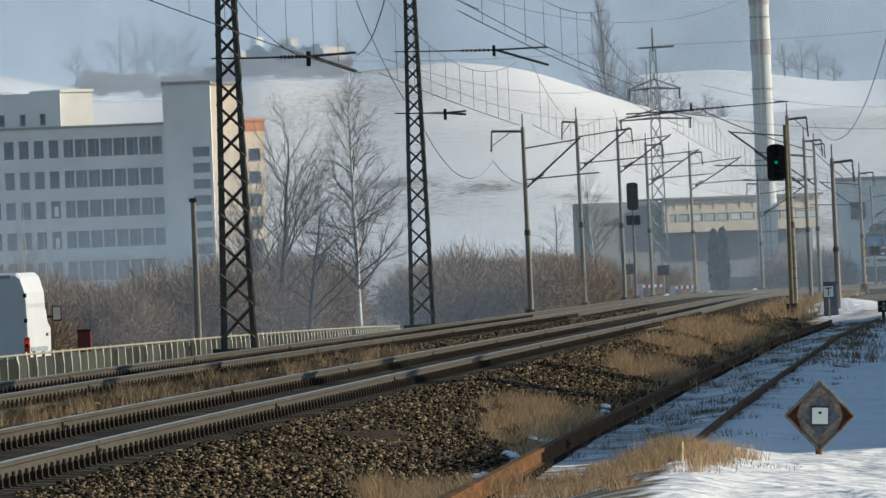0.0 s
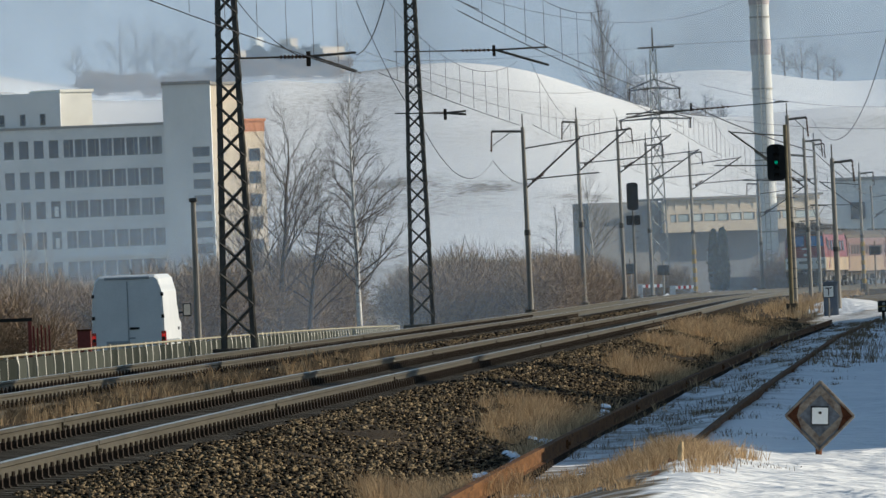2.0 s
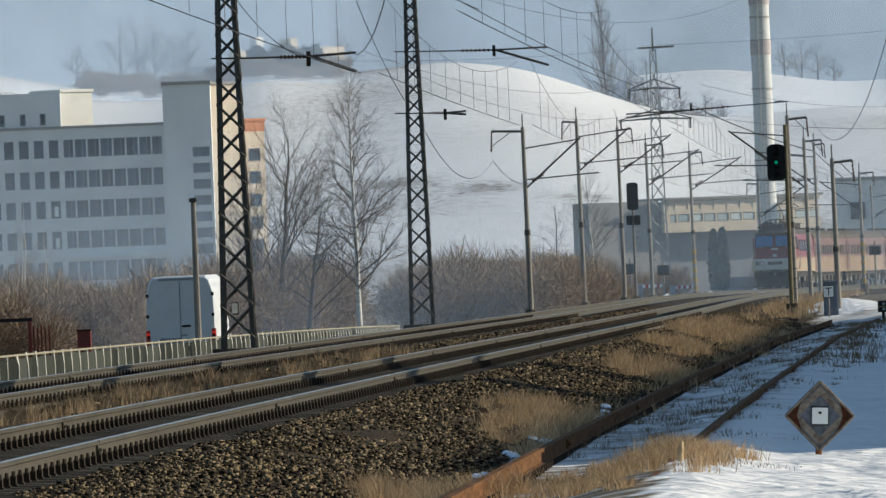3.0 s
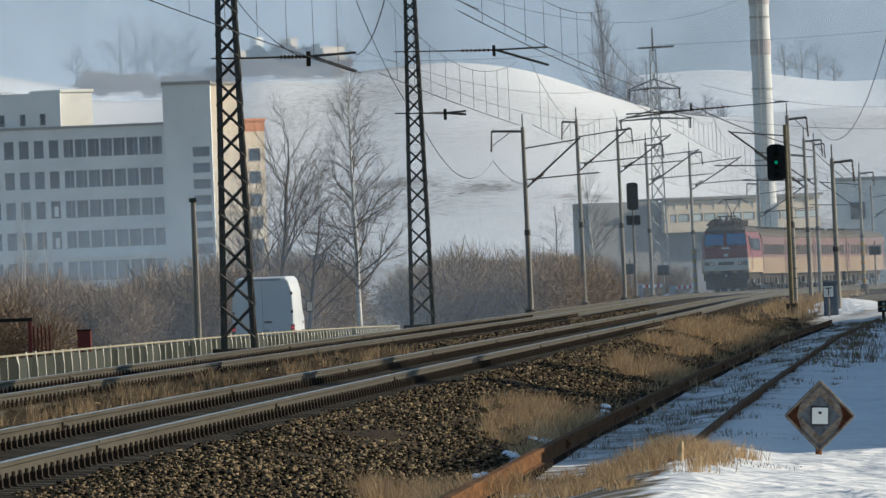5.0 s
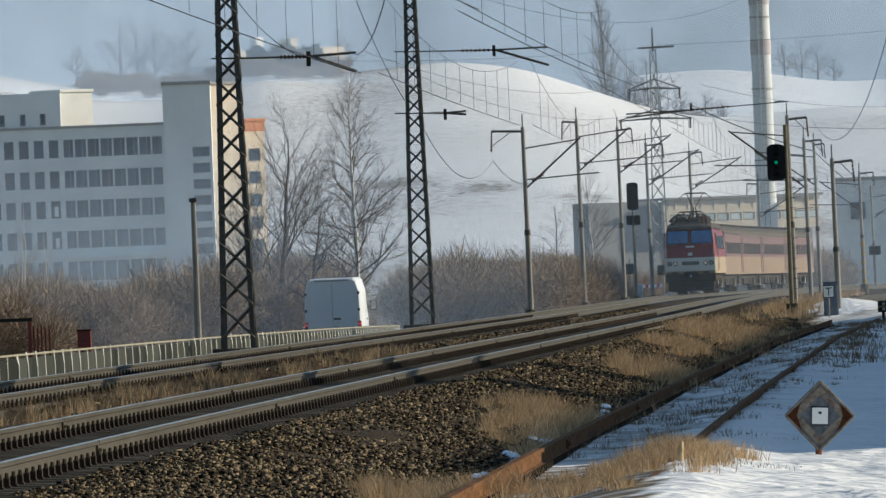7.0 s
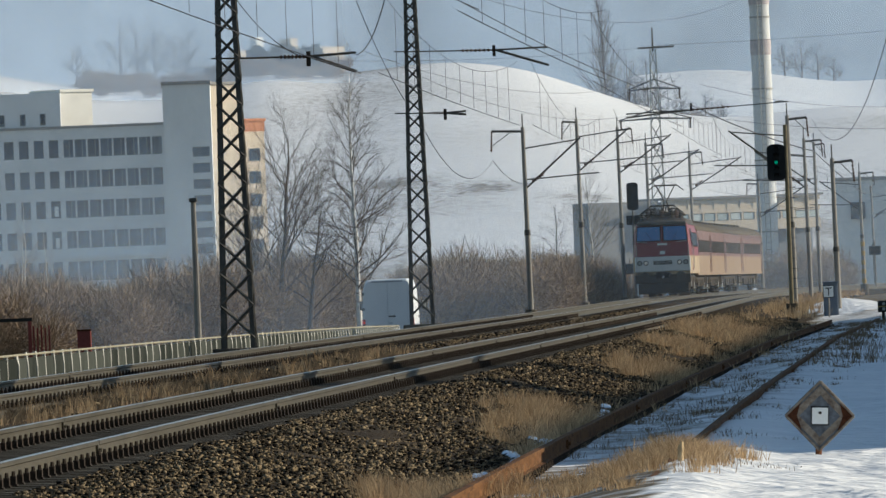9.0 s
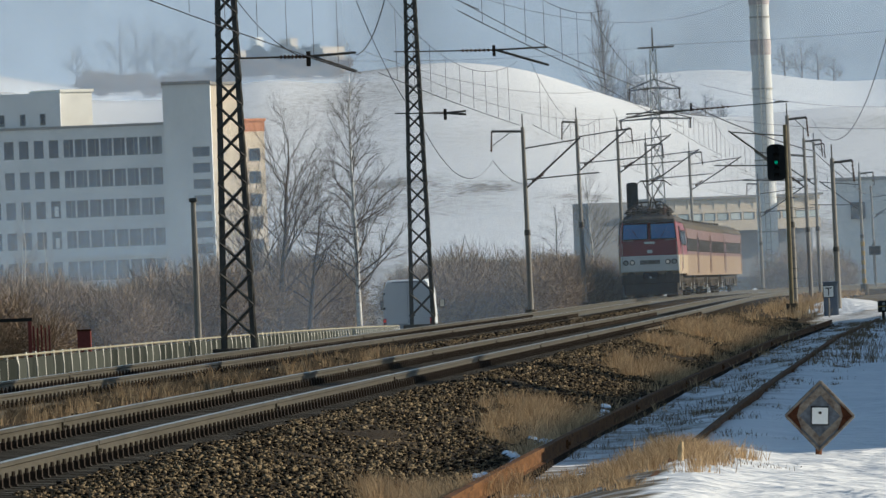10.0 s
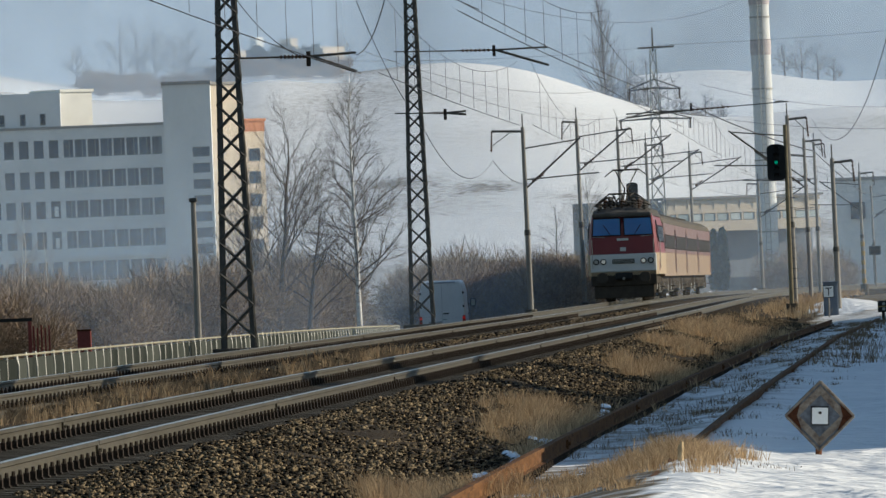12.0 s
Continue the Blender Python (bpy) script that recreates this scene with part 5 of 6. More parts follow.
for i, (px, hgt, sd) in enumerate((((-64.617, 1720.0, 41.419), 5.2, 41), ((-57.408, 1740.0, 39.71), 12, 42), ((-54.474, 1745.0, 39.696), 12, 43), ((-51.081, 1735.0, 39.353), 11, 44), ((-45.136, 1745.0, 40.357), 9, 45), ((-47.445, 1735.0, 40.236), 8, 46), ((-17.79, 1760.0, 42.714), 6, 47),
                                   ((36.975, 1850.0, 38.215), 5.5, 50), ((40.808, 1850.0, 38.062), 5, 55))):
    tree("hill_tree", "bare hazy tree on the hill crest", px, hgt, sd, BARK, (8, 8, 30), 0.95, 0.5, 0.55, 0.3, group="hill trees", clear=0.12)
for i, (hx, hy, hgt) in enumerate(((84, 2300, 7.5), (88.5, 2310, 9), (92, 2300, 8), (96, 2305, 5.5), (37, 1790, 6.5), (42, 1795, 6), (46, 1800, 6.5), (50.5, 1800, 6.5), (54, 1805, 5))):
    tree("hill_tree", "bare hazy tree on the far ridge", (hx, hy, ground_z(hx, hy)), hgt, 90 + i, BARK, (9, 9, 34), 1.0, 0.4, 0.62, 0.2, group="hill trees", clear=0.02, taper=0.6)
tree("poplar_tree", "tall slim poplar far off on the ridge", (35.389, 2000.0, 45.183), 19, 61, BARK, (7, 9, 110), 0.3, 1.2, 0.3, 0.35, group="hill trees", clear=0.06)


for px, hgt, sd in (((-14.45, 330.0, -0.3), 5.2, 81), ((-14.0, 336.0, -0.3), 4.2, 82), ((-15.0, 338.0, -0.3), 4.6, 83)):
    tree("birch_sapling", "thin pale birch sapling among the roadside shrubs", px, hgt, sd, BIRCH, (7, 7, 22), 0.7, 0.7, 0.26, 0.05, (0.1, 0), clear=0.2, trunk_twigs=BUSHTWIG)


def shrub_mesh(seed, hgt, wide):
    """Bare shrub: a few leaning stems inside rounded lobes of thousands of fine twigs."""
    rng = random.Random(seed)
    V, F = [], []
    for _ in range(11):
        a = rng.random() * 6.283
        tilt = 0.1 + 0.55 * rng.random()
        d = Vector((math.cos(a) * math.sin(tilt), math.sin(a) * math.sin(tilt), math.cos(tilt)))
        grow(rng, (math.cos(a) * wide * 0.3, math.sin(a) * wide * 0.3, -0.1), d, hgt * rng.uniform(0.6, 0.95), 0.022, 1, 0.7, 0.4, 5, 0.5, V, F, (8,))
    F = [tuple(f) for f in F]
    rg = np.random.default_rng(seed)
    lobes = [(0.0, 0.0, 0.42 * hgt, 0.75 * wide, 0.5 * hgt)]
    for i in range(7):
        a = 6.283 * (i + rg.random()) / 7
        r = wide * rg.uniform(0.4, 0.7)
        h = hgt * rg.uniform(0.22, 0.68)
        lobes.append((math.cos(a) * r, math.sin(a) * r, h, wide * rg.uniform(0.3, 0.5), hgt * rg.uniform(0.2, 0.32)))
    for x, y, z, rx, rz in lobes:
        n = int(620 * (rx / wide + 0.55))
        v = rg.normal(0, 1, (n, 3))
        v /= np.linalg.norm(v, axis=1)[:, None]
        c = v * (rg.random((n, 1)) ** 0.45) * np.array([rx, rx, rz]) + np.array([x, y, z])
        d = v * 0.7 + rg.normal(0, 0.55, (n, 3)) + np.array([0, 0, 0.5])
        d /= np.linalg.norm(d, axis=1)[:, None]
        side = np.cross(d, rg.normal(0, 1, (n, 3)))
        side /= np.linalg.norm(side, axis=1)[:, None]
        length, w = rg.uniform(0.18, 0.55, (n, 1)), rg.uniform(0.004, 0.010, (n, 1))
        k = len(V)
        tri = np.stack([c - side * w, c + side * w, c + d * length], 1).reshape(-1, 3)
        tri[:, 2] = np.maximum(tri[:, 2], -0.1)
        V.extend(map(tuple, tri.tolist()))
        F.extend([(k + 3 * q, k + 3 * q + 1, k + 3 * q + 2) for q in range(n)])
    me = bpy.data.meshes.new("shrub")
    me.from_pydata([tuple(v) for v in V], [], F)
    me.materials.append(BUSHTWIG)
    return me


SHRUBS = [shrub_mesh(70 + i, 2.4, 1.7) for i in range(5)]


def shrub(x, y, z, s, i, tall=1.0):
    o = new("shrub", SHRUBS[i % 5])
    tagged(o, "bare brown winter shrub of many thin twigs", "shrub", "roadside shrubs")
    o.matrix_basis = Matrix.LocRotScale((x, y, z), Euler((0, 0, i * 1.7)), (s, s, s * tall))


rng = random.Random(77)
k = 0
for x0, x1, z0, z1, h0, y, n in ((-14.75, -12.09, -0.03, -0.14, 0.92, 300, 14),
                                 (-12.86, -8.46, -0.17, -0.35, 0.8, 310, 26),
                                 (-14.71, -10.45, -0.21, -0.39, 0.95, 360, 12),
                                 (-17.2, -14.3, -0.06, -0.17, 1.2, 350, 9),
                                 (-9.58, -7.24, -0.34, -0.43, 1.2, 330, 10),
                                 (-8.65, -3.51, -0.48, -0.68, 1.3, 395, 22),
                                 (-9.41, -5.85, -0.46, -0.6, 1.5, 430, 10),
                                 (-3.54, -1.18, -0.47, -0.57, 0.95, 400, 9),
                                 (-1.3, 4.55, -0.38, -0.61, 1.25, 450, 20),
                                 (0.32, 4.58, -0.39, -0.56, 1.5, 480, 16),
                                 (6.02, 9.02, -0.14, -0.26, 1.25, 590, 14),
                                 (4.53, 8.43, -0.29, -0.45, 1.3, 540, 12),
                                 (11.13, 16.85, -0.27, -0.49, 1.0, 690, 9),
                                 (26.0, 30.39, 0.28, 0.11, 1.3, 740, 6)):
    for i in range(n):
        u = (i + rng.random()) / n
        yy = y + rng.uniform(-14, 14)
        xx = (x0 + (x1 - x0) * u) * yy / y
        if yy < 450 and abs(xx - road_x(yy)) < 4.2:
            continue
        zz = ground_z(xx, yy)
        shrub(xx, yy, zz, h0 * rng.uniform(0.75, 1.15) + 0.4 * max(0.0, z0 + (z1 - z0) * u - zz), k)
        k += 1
for x0, x1, y0, y1, size, n in ((-61, -16, 1600, 1730, 1.3, 90), (34, 55, 1790, 1815, 1.2, 18)):
    for i in range(n):
        yy = y0 + (y1 - y0) * rng.random()
        xx = x0 + (x1 - x0) * rng.random()
        shrub(xx, yy, ground_z(xx, yy), size * rng.uniform(0.6, 1.2), k)
        k += 1


def cypress(px, h, w, seed, spray=0.09, n=2600, label="dark columnar evergreen by the perimeter wall"):
    """Dense clipped evergreen: many small upright sprays round a stem."""
    x, y, z = px
    t = thing("columnar_evergreen", label, "tree", "evergreens", at=(x, y, z))
    part("trunk", rodded((0, 0, -2), (0, 0, h * 0.8), 0.09, 0.03, 8), BARK, t)
    rg = np.random.default_rng(seed)
    u = rg.random(n)
    rad = w * np.sin(np.pi * (0.12 + 0.86 * u) ** 0.8) ** 0.6 * (0.75 + 0.3 * rg.random(n))
    a = rg.random(n) * 6.283
    c = np.stack([np.cos(a) * rad, np.sin(a) * rad, 0.1 + u * h], 1)
    q = rg.normal(0, spray, (n, 3, 3))
    q[:, 2, 2] += 0.22
    v = (c[:, None] + q).reshape(-1, 3)
    soup("crown", v, np.arange(3 * n).reshape(-1, 3), EVERGREEN, t)


cypress((20.984, 740.0, -0.173), 4.512, 0.42, 1)
cypress((21.67, 741.0, -0.202), 4.606, 0.42, 2)

for i in range(9):
    hx = -35.2 + 1.75 * i
    cypress((hx, 1694 + 3 * (i % 2), ground_z(hx, 1694)), 3.1 + 0.5 * (i * 7 % 3), 1.5, 30 + i, 0.35, 700, "dark evergreen of a hedge on the hill crest")

# Unseen shed and trees, lineside right of the view, added to shade the snow.
def lineside_shed():
    t = thing("lineside_shed", "long plain unseen shed added to shade the snow field", "building", at=pose(40.8, 103.5, -0.5, 0, 0, -2.9))
    part("walls", boxed(0, 0, -1, 14, 235, 15.5), PLASTER, t)
    part("roof", boxed(-0.4, -0.4, 15.5, 14.4, 235.4, 15.9), DARKPLASTER, t)


lineside_shed()
for i, (yy, hh) in enumerate(((169, 17), (149, 16))):
    cypress((30, yy, -0.4), hh, 2.0, 5 + i, 0.3, 1500, "tall dark unseen evergreen added to shade the tracks")

# ---- winter haze, painted on upright flat sheets ----
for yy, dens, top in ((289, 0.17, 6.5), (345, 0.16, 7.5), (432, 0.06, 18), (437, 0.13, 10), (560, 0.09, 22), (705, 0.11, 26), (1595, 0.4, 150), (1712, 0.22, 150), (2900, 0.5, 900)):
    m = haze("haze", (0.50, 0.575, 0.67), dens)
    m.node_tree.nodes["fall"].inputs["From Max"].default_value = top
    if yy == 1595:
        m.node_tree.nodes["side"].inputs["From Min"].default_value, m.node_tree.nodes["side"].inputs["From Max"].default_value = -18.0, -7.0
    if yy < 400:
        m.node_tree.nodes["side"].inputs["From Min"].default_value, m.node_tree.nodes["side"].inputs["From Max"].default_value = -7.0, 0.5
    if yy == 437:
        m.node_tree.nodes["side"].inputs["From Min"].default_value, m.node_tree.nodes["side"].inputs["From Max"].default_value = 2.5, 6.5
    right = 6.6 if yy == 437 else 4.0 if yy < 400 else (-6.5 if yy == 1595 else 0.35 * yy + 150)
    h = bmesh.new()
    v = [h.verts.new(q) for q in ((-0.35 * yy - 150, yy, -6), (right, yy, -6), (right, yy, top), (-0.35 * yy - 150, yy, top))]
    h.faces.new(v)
    tagged(part("haze_bank", h, m), "flat see-through sheet tinted to look like thin blue winter haze", "haze", kind="structure")
# ---- train ----
def loft(bm, sections, cap=True):
    """Closed skin through rings of equal length."""
    rows = [[bm.verts.new(p) for p in s] for s in sections]
    k = len(rows[0])
    for a, b in zip(rows, rows[1:]):
        for i in range(k):
            j = (i + 1) % k
            bm.faces.new((a[i], a[j], b[j], b[i]))
    if cap:
        bm.faces.new(rows[0][::-1])
        bm.faces.new(rows[-1])
    bmesh.ops.recalc_face_normals(bm, faces=bm.faces)
    return bm


def bogie(parent, y, wheelbase, axles=2, r=0.5):
    b = part("bogie_frame", boxed(-1.15, y - wheelbase / 2 - 0.7, 0.45, 1.15, y + wheelbase / 2 + 0.7, 0.85, bevel=0.05), UNDER, parent)
    for i in range(axles):
        yy = y - wheelbase / 2 + wheelbase * i / (axles - 1)
        for s in (-1, 1):
            part("wheel", rodded((s * 0.69, yy, r), (s * 0.82, yy, r), r, r * 0.97, 20), UNDER, b)
            part("axle_box", boxed(s * 1.0 - 0.16, yy - 0.2, r - 0.16, s * 1.0 + 0.16, yy + 0.2, r + 0.22, bevel=0.03), GALV, b)
        part("axle", rodded((-0.8, yy, r), (0.8, yy, r), 0.09, n=10), UNDER, b)
    for s in (-1, 1):
        for d in (-0.35, 0.35):
            part("spring", rodded((s * 1.12, y + d, 0.35), (s * 1.12, y + d, 0.95), 0.11, n=10), UNDER, b)


def side_windows(parent, length, w, zs, spots, ww, material=WINDOWGLASS):
    for s in (-1, 1):
        for y in spots:
            f = part("window", boxed(s * w - 0.02, y - ww / 2 - 0.05, zs[0] - 0.05, s * w + 0.02, y + ww / 2 + 0.05, zs[1] + 0.05), UNDER, parent)
            part("pane", boxed(s * w - 0.03, y - ww / 2, zs[0], s * w + 0.03, y + ww / 2, zs[1]), material, f)


def locomotive():
    """Electric locomotive. Its front faces -y; the origin lies on the rails under the front."""
    t = thing("electric_locomotive", "red and white electric locomotive with dark roof gear hauling a train", "locomotive")
    L, hw = 16.7, 1.46

    def ring(y, inset, zs):
        return [(-hw + inset, y, zs[0]), (hw - inset, y, zs[0]), (hw - inset, y, zs[1]), (-hw + inset, y, zs[1])]

    # bands of the body: pale lower band, red upper body, sloped dark roof
    pale = bmesh.new()
    loft(pale, [ring(0.28, 0.12, (1.15, 2.08)), ring(0.45, 0.0, (1.15, 2.08)), ring(L - 0.45, 0.0, (1.15, 2.08)), ring(L - 0.28, 0.12, (1.15, 2.08))])
    body = part("lower_body", pale, LOCOCREAM, t, "cream lower body band")
    part("front_band", boxed(-1.37, 0.2, 1.3, 1.37, 0.42, 2.075, bevel=0.05), LOCOWHITE, t, "white front band")
    red = bmesh.new()
    sec = []
    for y, inset, top in ((0.28, 0.13, 3.2), (0.30, 0.12, 3.4), (0.62, 0.02, 3.8), (L - 0.62, 0.02, 3.8), (L - 0.30, 0.12, 3.4), (L - 0.28, 0.13, 3.2)):
        sec.append([(-hw + inset, y, 2.085), (hw - inset, y, 2.085), (hw - inset - 0.02, y, 3.3 if top > 3.3 else top), (hw - inset - 0.12, y, top), (-hw + inset + 0.12, y, top), (-hw + inset + 0.02, y, 3.3 if top > 3.3 else top)])
    upper = part("upper_body", loft(red, sec), LOCORED, t, "deep red upper body")
    roof = bmesh.new()
    sec = []
    for y, k, top in ((0.55, 0.15, 3.81), (1.0, 0.05, 3.95), (1.8, 0.0, 4.05), (L - 1.8, 0.0, 4.05), (L - 1.0, 0.05, 3.95), (L - 0.55, 0.15, 3.81)):
        sec.append([(-1.4 + k, y, 3.7), (1.4 - k, y, 3.7), (1.28 - k, y, top - 0.05), (0.7, y, top + 0.08), (-0.7, y, top + 0.08), (-1.28 + k, y, top - 0.05)])
    part("roof", loft(roof, sec), ROOFDARK, t)
    visor = part("cab_brow", boxed(-1.3, 0.22, 3.68, 1.3, 0.9, 3.86, bevel=0.06), ROOFDARK, t)
    for s in (-1, 1):
        f = part("windscreen", boxed(s * 0.67 - 0.62, 0.22, 2.86, s * 0.67 + 0.62, 0.3, 3.66, bevel=0.03), BLACK, t)
        part("pane", boxed(s * 0.67 - 0.57, 0.205, 2.91, s * 0.67 + 0.57, 0.219, 3.61), CABGLASS, f)
        part("wiper", rodded((s * 0.5, 0.19, 2.9), (s * 0.8, 0.19, 3.35), 0.012, n=4), BLACK, f)
        for k, lit in ((0.83, True), (1.13, False)):
            h = part("headlight", rodded((s * k, 0.24, 1.76), (s * k, 0.15, 1.76), 0.135, 0.125, 16), BLACK, t)
            part("lens", rodded((s * k, 0.15, 1.76), (s * k, 0.135, 1.76), 0.085, n=14), HEADGLOW if lit and s < 2 else LENS, h)
        part("buffer", rodded((s * 0.88, 0.5, 1.05), (s * 0.88, -0.1, 1.05), 0.1, n=12), UNDER, t)
        part("buffer_head", rodded((s * 0.88, -0.1, 1.05), (s * 0.88, -0.15, 1.05), 0.24, 0.23, 16), UNDER, t)
        part("handrail", rodded((s * 1.28, 0.17, 1.5), (s * 1.28, 0.17, 2.7), 0.018, n=6), GALV, t)
        part("lamp_bar", rodded((s * 0.75, 0.2, 2.82), (s * 1.25, 0.2, 2.85), 0.015, n=5), GALV, t)
    part("number_bar", boxed(-0.24, 0.235, 2.66, 0.24, 0.275, 2.76), LOCOWHITE, t)
    part("emblem", boxed(-0.12, 0.235, 2.2, 0.12, 0.275, 2.36), LOCOWHITE, t)
    g = part("grille", boxed(-0.46, 0.16, 1.66, 0.46, 0.21, 1.86, bevel=0.01), BLACK, t)
    for i in range(5):
        part("slat", boxed(-0.44, 0.145, 1.685 + i * 0.035, 0.44, 0.162, 1.70 + i * 0.035), GALV, g)
    part("buffer_beam", boxed(-1.36, 0.28, 0.7, 1.36, 0.8, 1.29, bevel=0.04), UNDER, t)
    part("coupling_housing", boxed(-0.36, 0.0, 0.95, 0.36, 0.3, 1.27, bevel=0.08), BLACK, t)
    part("coupler_hook", rodded((0, 0.1, 1.03), (0, -0.12, 1.0), 0.06, n=8), GALV, t)
    part("plough", boxed(-1.25, 0.35, 0.16, 1.25, 0.6, 0.7, bevel=0.04), UNDER, t)
    part("underframe", boxed(-1.2, 0.8, 0.75, 1.2, L - 0.6, 1.16, bevel=0.03), UNDER, t)
    for y in (4.1, 12.2):
        bogie(t, y, 3.2, r=0.62)
    # cab doors, engine-room windows and grilles on both sides
    for s in (-1, 1):
        d = part("cab_door", boxed(s * 1.465 - 0.012, 1.55, 1.3, s * 1.465 + 0.012, 2.25, 3.45, bevel=0.006), LOCORED, t)
        part("pane", boxed(s * 1.48 - 0.006, 1.65, 2.6, s * 1.48 + 0.006, 2.15, 3.3), WINDOWGLASS, d)
        part("handle", rodded((s * 1.5, 2.35, 1.4), (s * 1.5, 2.35, 2.6), 0.018, n=5), GALV, d)
        f = part("cab_window", boxed(s * 1.45 - 0.012, 0.8, 2.75, s * 1.45 + 0.012, 1.4, 3.5), BLACK, t)
        part("pane", boxed(s * 1.465 - 0.004, 0.85, 2.8, s * 1.465 + 0.004, 1.35, 3.45), WINDOWGLASS, f)
        for y in (4.2, 6.4, 8.6, 10.8, 13.0):
            f = part("window", boxed(s * 1.45 - 0.012, y - 0.62, 2.55, s * 1.45 + 0.012, y + 0.62, 3.3), BLACK, t)
            part("pane", boxed(s * 1.465 - 0.004, y - 0.55, 2.62, s * 1.465 + 0.004, y + 0.55, 3.23), WINDOWGLASS, f)
    # roof gear
    rg = random.Random(8)
    for i in range(9):
        y = 1.3 + i * 1.55
        for s in (-0.75, 0.0, 0.75):
            part("insulator", ribbed((s, y, 4.0), (s, y, 4.45), 0.1, 4), INSUL, t)
    for s in (-0.75, 0.0, 0.75):
        part("busbar", rodded((s, 1.0, 4.45), (s, L - 1.0, 4.45 + 0.05 * s), 0.03, n=6), UNDER, t)
    for y in (5.8, 6.6, 9.2, 12.5):
        part("roof_box", boxed(-0.6 + rg.uniform(-0.3, 0.2), y - 0.5, 4.0, 0.5 + rg.uniform(-0.2, 0.35), y + 0.45, 4.32 + rg.uniform(-0.05, 0.18), bevel=0.05), ROOFDARK, t)
    # crowded gear over the leading cab: pots, stays and bent pipes, highest in the middle
    for i in range(34):
        x0, y = rg.uniform(-1.12, 1.12), rg.uniform(0.95, 4.6)
        top = 4.28 + 0.42 * (1 - abs(x0) / 1.2) * rg.uniform(0.5, 1.1)
        part("roof_conduit", rodded((x0, y, 3.98), (x0 + rg.uniform(-0.35, 0.35), y + rg.uniform(-0.3, 0.6), top), 0.035, n=6), ROOFDARK, t)
    for s in (-1, 1):
        for k in range(5):
            y = 1.1 + 0.75 * k
            part("resistor_pot", ribbed((s * 1.02, y, 3.9), (s * 1.02, y, 4.34), 0.13, 4), ROOFDARK, t)
            part("resistor_pot", ribbed((s * 0.5, y + 0.3, 3.98), (s * 0.5, y + 0.3, 4.5), 0.12, 4), ROOFDARK, t)
            bm = bmesh.new()
            arc = [Vector((s * (1.22 - 0.85 * u), y + 0.1, 3.95 + 0.62 * math.sin(math.pi * (0.12 + 0.5 * u)))) for u in (0, 0.2, 0.4, 0.6, 0.8, 1.0)]
            for p, q in zip(arc, arc[1:]):
                rod(bm, p, q, 0.03, n=6)
            part("bent_pipe", bm, ROOFDARK, t)

    def panto(y, up):
        p = part("pantograph", boxed(-0.75, y - 0.6, 4.18, 0.75, y + 0.6, 4.26, bevel=0.02), UNDER, t)
        knee, head = (4.62, 4.72) if not up else (5.0, 5.85)
        for s in (-1, 1):
            part("lower_arm", rodded((s * (0.65 if not up else 0.2), y + 0.4, 4.25), (s * (0.35 if not up else 0.06), y - 0.95, knee), 0.035, n=6), UNDER, p)
            part("upper_arm", rodded((s * (0.35 if not up else 0.06), y - 0.95, knee), (s * 0.5, y + 0.25, head), 0.028, n=6), UNDER, p)
        part("collector", rodded((-0.62, y + 0.25, head), (0.62, y + 0.25, head), 0.04, n=6), UNDER, p)
        for s in (-1, 1):
            part("horn", rodded((s * 0.6, y + 0.25, head), (s * 0.98, y + 0.25, head - 0.28), 0.025, n=6), UNDER, p)

    panto(2.9, False)
    panto(11.0, True)
    return t


LOCOCREAM = surface("loco_cream", (0.26, 0.18, 0.1), (0.38, 0.28, 0.17), 0.8, 0.45, 0.05, spec=0.45)
ROOFDARK = surface("sooty_roof", (0.04, 0.036, 0.032), (0.1, 0.09, 0.08), 1.5, 0.75, 0.3)


